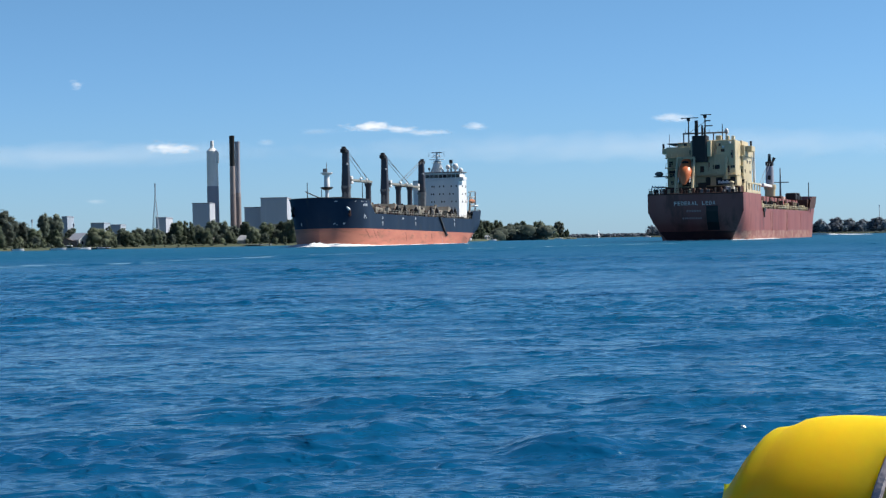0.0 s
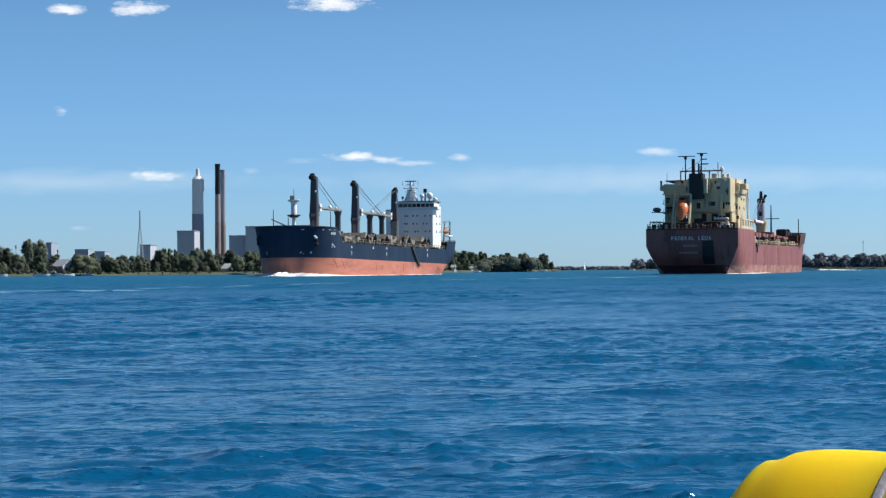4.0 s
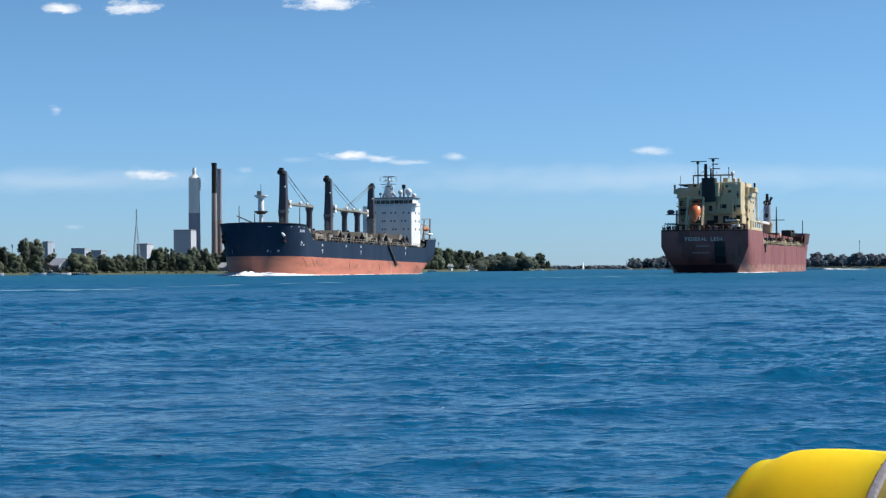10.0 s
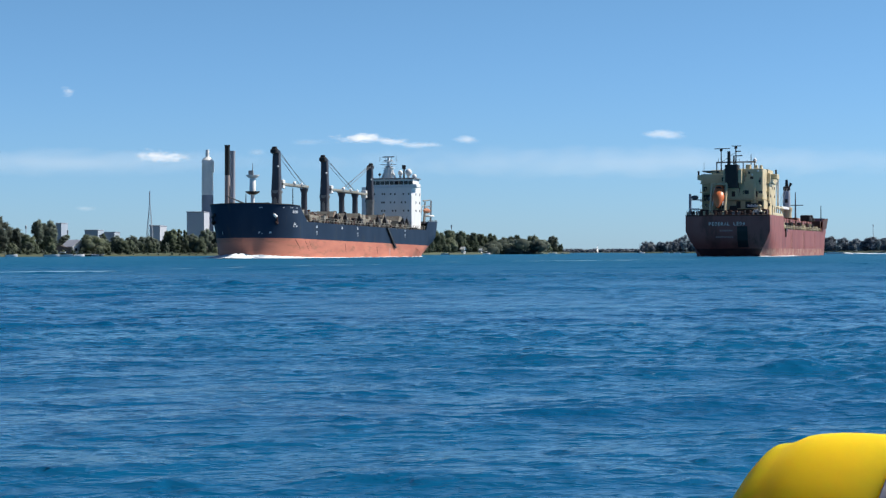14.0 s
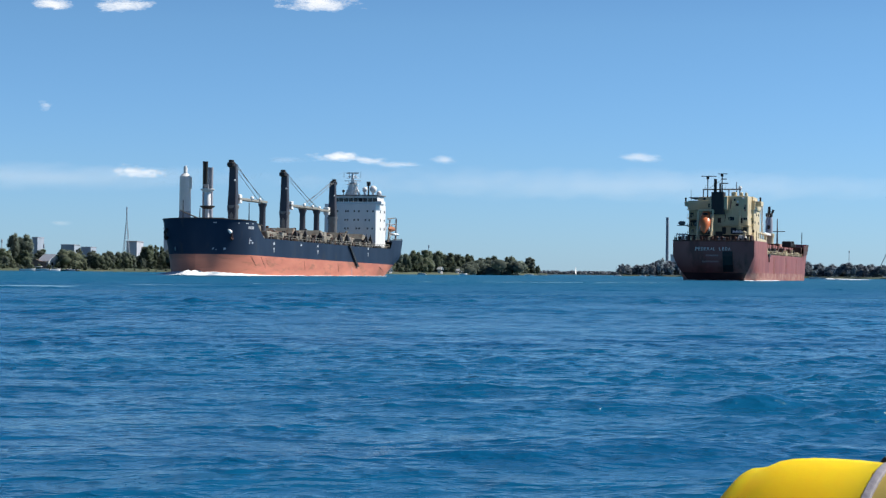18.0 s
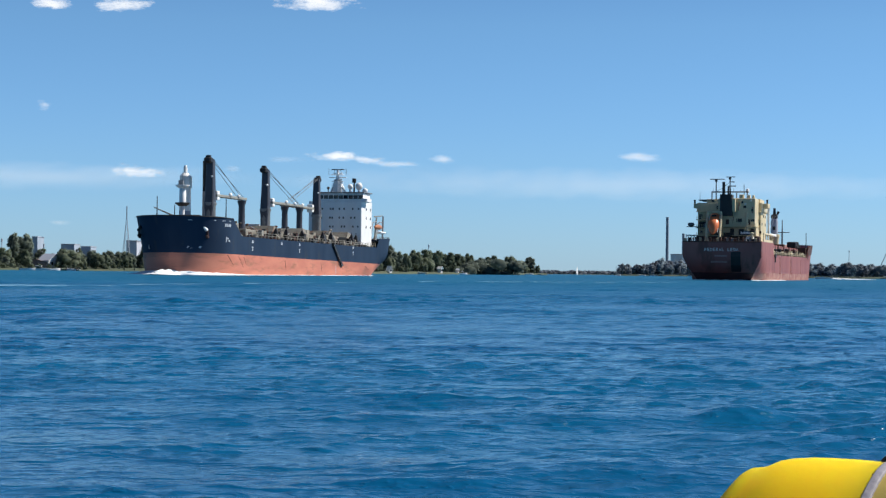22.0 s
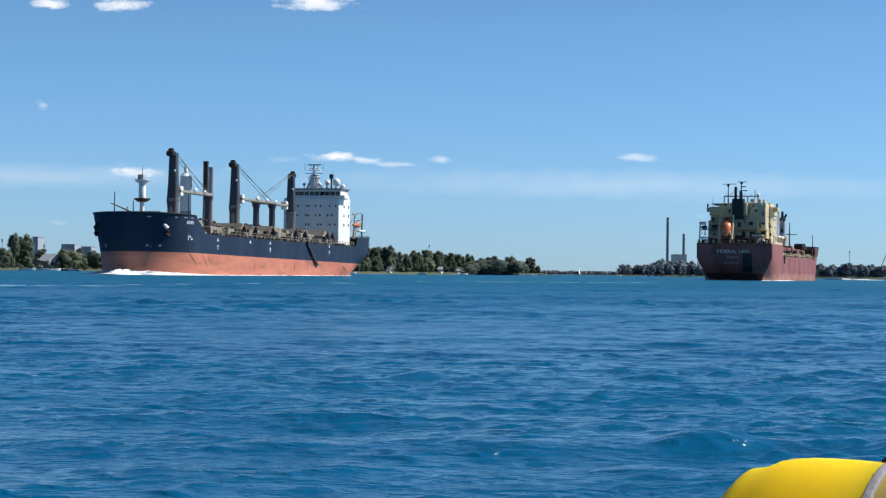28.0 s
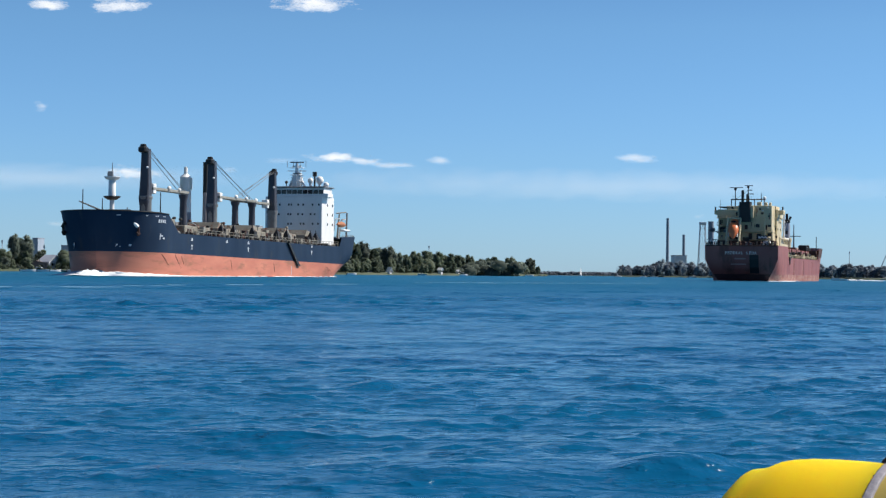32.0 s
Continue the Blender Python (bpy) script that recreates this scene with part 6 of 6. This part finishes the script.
# ---- the yellow float by the camera, placed and shaped to fit its view ----
def yellow_float():
    M_yel = paint("yellow_plastic", (0.88, 0.555, 0.008), (0.83, 0.51, 0.008), 0.55, 2.0, (1, 1, 1), 0.06, 14, spec=0.25)
    yb = M_yel.node_tree.nodes["Principled BSDF"]
    yb.inputs["Subsurface Weight"].default_value, yb.inputs["Subsurface Scale"].default_value = 1.0, 0.6
    yb.inputs["Subsurface Radius"].default_value = (1.0, 0.85, 0.1)
    M_band = paint("grey_rubber", (0.3, 0.28, 0.31), (0.22, 0.21, 0.24), 0.6, 6, (1, 1, 1), 0.2, 30)
    M_ochre = paint("ochre_plastic", (0.55, 0.42, 0.1), (0.46, 0.34, 0.09), 0.45, 3, (1, 1, 1), 0.1, 16)
    t = thing("float", Matrix(), "yellow moulded float with a grey band, set on the water to fit the view", "float")
    n = 40
    # profile along the length: centre height and radius
    prof = ((-0.40, 0.0), (-0.395, 0.04), (-0.38, 0.085), (-0.36, 0.125), (-0.32, 0.187), (-0.285, 0.226), (-0.265, 0.239), (-0.245, 0.243), (-0.22, 0.246), (-0.2, 0.252), (-0.15, 0.277), (-0.1, 0.289), (-0.03, 0.297), (0.05, 0.3), (0.15, 0.3), (0.262, 0.296))

    def ring(x, r, k=0.0):
        # the lower half flares out to fit its outline and shading from the camera
        pts = []
        for j in range(n):
            a = 2 * math.pi * j / n
            wide = 1.15 + 0.5 * (1 - math.sin(a))
            low = 0.05 * (1 - math.sin(a)) * max(0.0, min(1.0, (0.1 - x) / 0.35))
            pts.append(((x - low + k * math.sin(a)) * 1.09, r * math.cos(a) * wide, r * math.sin(a) * 1.09))
        return pts
    part("nose", Geo().loft([ring(x, max(r, 0.004), 0.03 * max(0, (x + 0.36)) / 0.6) for x, r in prof]), M_yel, t, "glossy yellow moulded nose", True)
    part("mooring_eye", Geo().tube((0.3, 0.05, 0.32), (0.43, 0.05, 0.39), 0.011, 0.009, 8).tube((0.29, 0.05, 0.315), (0.31, 0.05, 0.335), 0.02, 0.02, 8), M_black, t, "small black mooring fitting")
    part("band", Geo().loft([ring(x, r, 0.03) for x, r in ((0.255, 0.285), (0.257, 0.3), (0.262, 0.304), (0.288, 0.304), (0.294, 0.3), (0.297, 0.285))]), M_band, t, "grey rubber band", True)
    part("body", Geo().loft([ring(x, r, 0.03) for x, r in ((0.29, 0.29), (0.3, 0.293), (0.6, 0.295), (1.6, 0.295), (1.75, 0.25), (1.8, 0.12))]), M_ochre, t, "dull ochre body", True)
    part("strap", Geo().tube((0.31, -0.16, 0.285), (0.37, -0.335, 0.14), 0.009, 0.009, 6), M_black, t, "black strap")
    part("tag", Geo().box(0.34, 0.45, -0.385, -0.355, 0.06, 0.1, 0.004), M_white, t, "white tag")
    part("rope", Geo().tube((0.27, -0.345, 0.1), (0.36, -0.38, 0.1), 0.008, 0.008, 6), M_white, t, "short white rope end")
    return t


floaty = yellow_float()


# ---- clouds ----
def cloud_material(name, dens, rough=0.66, weight=0.7):
    m = bpy.data.materials.new(name)
    m.use_nodes = True
    n, l = m.node_tree.nodes, m.node_tree.links
    n.remove(n["Principled BSDF"])
    tc = n.new("ShaderNodeTexCoord")
    mp = n.new("ShaderNodeMapping")
    l.new(tc.outputs["Object"], mp.inputs[0])
    info = n.new("ShaderNodeObjectInfo")
    off = n.new("ShaderNodeVectorMath")
    off.operation = "MULTIPLY"
    off.inputs[1].default_value = (900, 0, 300)
    l.new(info.outputs["Random"], off.inputs[0])
    l.new(off.outputs[0], mp.inputs["Location"])
    no = n.new("ShaderNodeTexNoise")
    no.inputs["Scale"].default_value, no.inputs["Detail"].default_value, no.inputs["Roughness"].default_value = 0.02, 10, rough
    mp.inputs["Scale"].default_value = (0.6, 1, 1.6)
    l.new(mp.outputs[0], no.inputs["Vector"])
    ge = n.new("ShaderNodeVectorMath")
    ge.operation = "MULTIPLY_ADD"
    ge.inputs[1].default_value, ge.inputs[2].default_value = (2, 0, 2), (-1, 0, -1)
    l.new(tc.outputs["Generated"], ge.inputs[0])
    le = n.new("ShaderNodeVectorMath")
    le.operation = "LENGTH"
    l.new(ge.outputs[0], le.inputs[0])
    fall = n.new("ShaderNodeMapRange")
    fall.inputs[1].default_value, fall.inputs[2].default_value, fall.inputs[3].default_value, fall.inputs[4].default_value = 0.0, 1.0, 0.6, -0.6
    l.new(le.outputs["Value"], fall.inputs[0])
    ad = n.new("ShaderNodeMath")
    nr = n.new("ShaderNodeMapRange")
    nr.inputs[1].default_value, nr.inputs[2].default_value, nr.inputs[3].default_value, nr.inputs[4].default_value = 0.34, 0.66, 0.5 - weight / 2, 0.5 + weight / 2
    l.new(no.outputs[0], nr.inputs[0])
    l.new(nr.outputs[0], ad.inputs[0])
    l.new(fall.outputs[0], ad.inputs[1])
    al = n.new("ShaderNodeMapRange")
    al.inputs[1].default_value, al.inputs[2].default_value, al.inputs[4].default_value = 0.4, 1.1, dens
    l.new(ad.outputs[0], al.inputs[0])
    # the clouds glow: emission supplies most of their sunlit white
    tr, di, glow, mx, mx2 = n.new("ShaderNodeBsdfTransparent"), n.new("ShaderNodeBsdfDiffuse"), n.new("ShaderNodeEmission"), n.new("ShaderNodeMixShader"), n.new("ShaderNodeMixShader")
    di.inputs[0].default_value = glow.inputs[0].default_value = (0.95, 0.95, 0.95, 1)
    mx2.inputs[0].default_value = 0.85
    l.new(di.outputs[0], mx2.inputs[1])
    l.new(glow.outputs[0], mx2.inputs[2])
    l.new(al.outputs[0], mx.inputs[0])
    l.new(tr.outputs[0], mx.inputs[1])
    l.new(mx2.outputs[0], mx.inputs[2])
    l.new(mx.outputs[0], n["Material Output"].inputs[0])
    return m


M_soft = cloud_material("soft_cloud", 0.3, 0.68, 1.0)
M_cloud, M_wisp, M_veil = cloud_material("cloud", 0.7, 0.68, 1.0), cloud_material("thin_cloud", 0.1), cloud_material("veil_cloud", 0.105, 0.4, 0.25)
CLOUDS = []


def cloud(az, el, w, h, material=M_cloud, label="small white fair-weather cloud", d=4700.0):
    """Centre in degrees at the clip's end; w, h: half sizes in degrees."""
    rx, rz = d * math.tan(radians(w)), d * math.tan(radians(h))
    g = Geo().ball((0, 0, 0), rx, 30, rz, 20, 12)
    ob = single("cloud", g, material, Matrix(), label, "cloud", "small clouds", "structure", True)
    CLOUDS.append((ob, az, d, d * math.tan(radians(el)) + H))


cloud(-3.45, 3.76, 1.35, 0.26)
cloud(-2.5, 3.66, 1.0, 0.2)
cloud(-1.55, 3.54, 0.9, 0.14, M_soft)
cloud(-0.07, 3.7, 0.55, 0.17, M_soft)
cloud(6.3, 3.86, 1.05, 0.24, M_soft)
cloud(-9.95, 3.2, 1.5, 0.3)
cloud(-12.96, 5.34, 0.36, 0.26, M_soft)
cloud(-4.2, 8.72, 1.95, 0.36)
cloud(-10.55, 8.62, 1.35, 0.34)
cloud(-12.75, 8.62, 1.1, 0.28)
cloud(-5.3, 3.63, 1.1, 0.17, M_wisp, "faint thin streak of cloud")
cloud(-6.9, 3.3, 0.5, 0.2, M_wisp, "faint thin streak of cloud")
cloud(-12.4, 1.49, 0.45, 0.12, M_wisp, "faint thin streak of cloud")
cloud(8.42, 1.98, 0.22, 0.1, M_wisp, "thin puff of white steam", 3100.0)
cloud(6, 2.95, 20, 0.95, M_veil, "long smooth pale band of high cloud", 4900.0)
cloud(-13, 3.0, 12, 0.8, M_veil, "long smooth pale band of high cloud", 4900.0)


def motions():
    ts = [k * 0.5 for k in range(65)]
    hb, hr = radians(-103.43), radians(73.08)
    walk(blue, [(t, pose(-46.5 + math.cos(hb) * 4.398 * t, 534.52 + math.sin(hb) * 4.398 * t, 0, 0, 0, -103.43)) for t in ts])
    walk(red, [(t, pose(56.12 + math.cos(hr) * 4.565 * t, 434.83 + math.sin(hr) * 4.565 * t, 0, 0, 0, 73.08)) for t in ts])
    walk(sail, [(t, Matrix.Translation(place(4.23 + 0.36 * t / 32, 3300, 0)) @ pose(0, 0, 0, 0, 0, 70)) for t in ts])
    walk(speed, [(t, Matrix.Translation(place(11.27 + 1.56 * t / 32, 1000, 0)) @ pose(0, 0, 0, 0, 0, 185)) for t in ts])
    walk(water, [(t, pose(-0.12 * (t - 16), -0.45 * t, 0)) for t in ts])
    walk(floaty, [(t, Matrix.Translation(place(12.11 + dx, 7.6, 0.25 + dz)) @ pose(0, 0, 0, 0, 0, -31)) for t, dx, dz in ((0, -0.3, -0.006), (1, -0.15, -0.002), (2, -0.1, 0), (5.5, -0.12, 0), (9, -0.17, 0), (11, -0.1, 0), (14, 0.05, 0.001), (17, 0, 0.001), (25, 0.02, 0.002), (32, 0.02, 0.001))])
    for ob, az, d, z in CLOUDS:
        walk(ob, [(t, Matrix.Translation(Vector((d * math.tan(radians(az)) + 0.9 * (32 - t), d, z)))) for t in (0, 8, 16, 24, 32)])


motions()
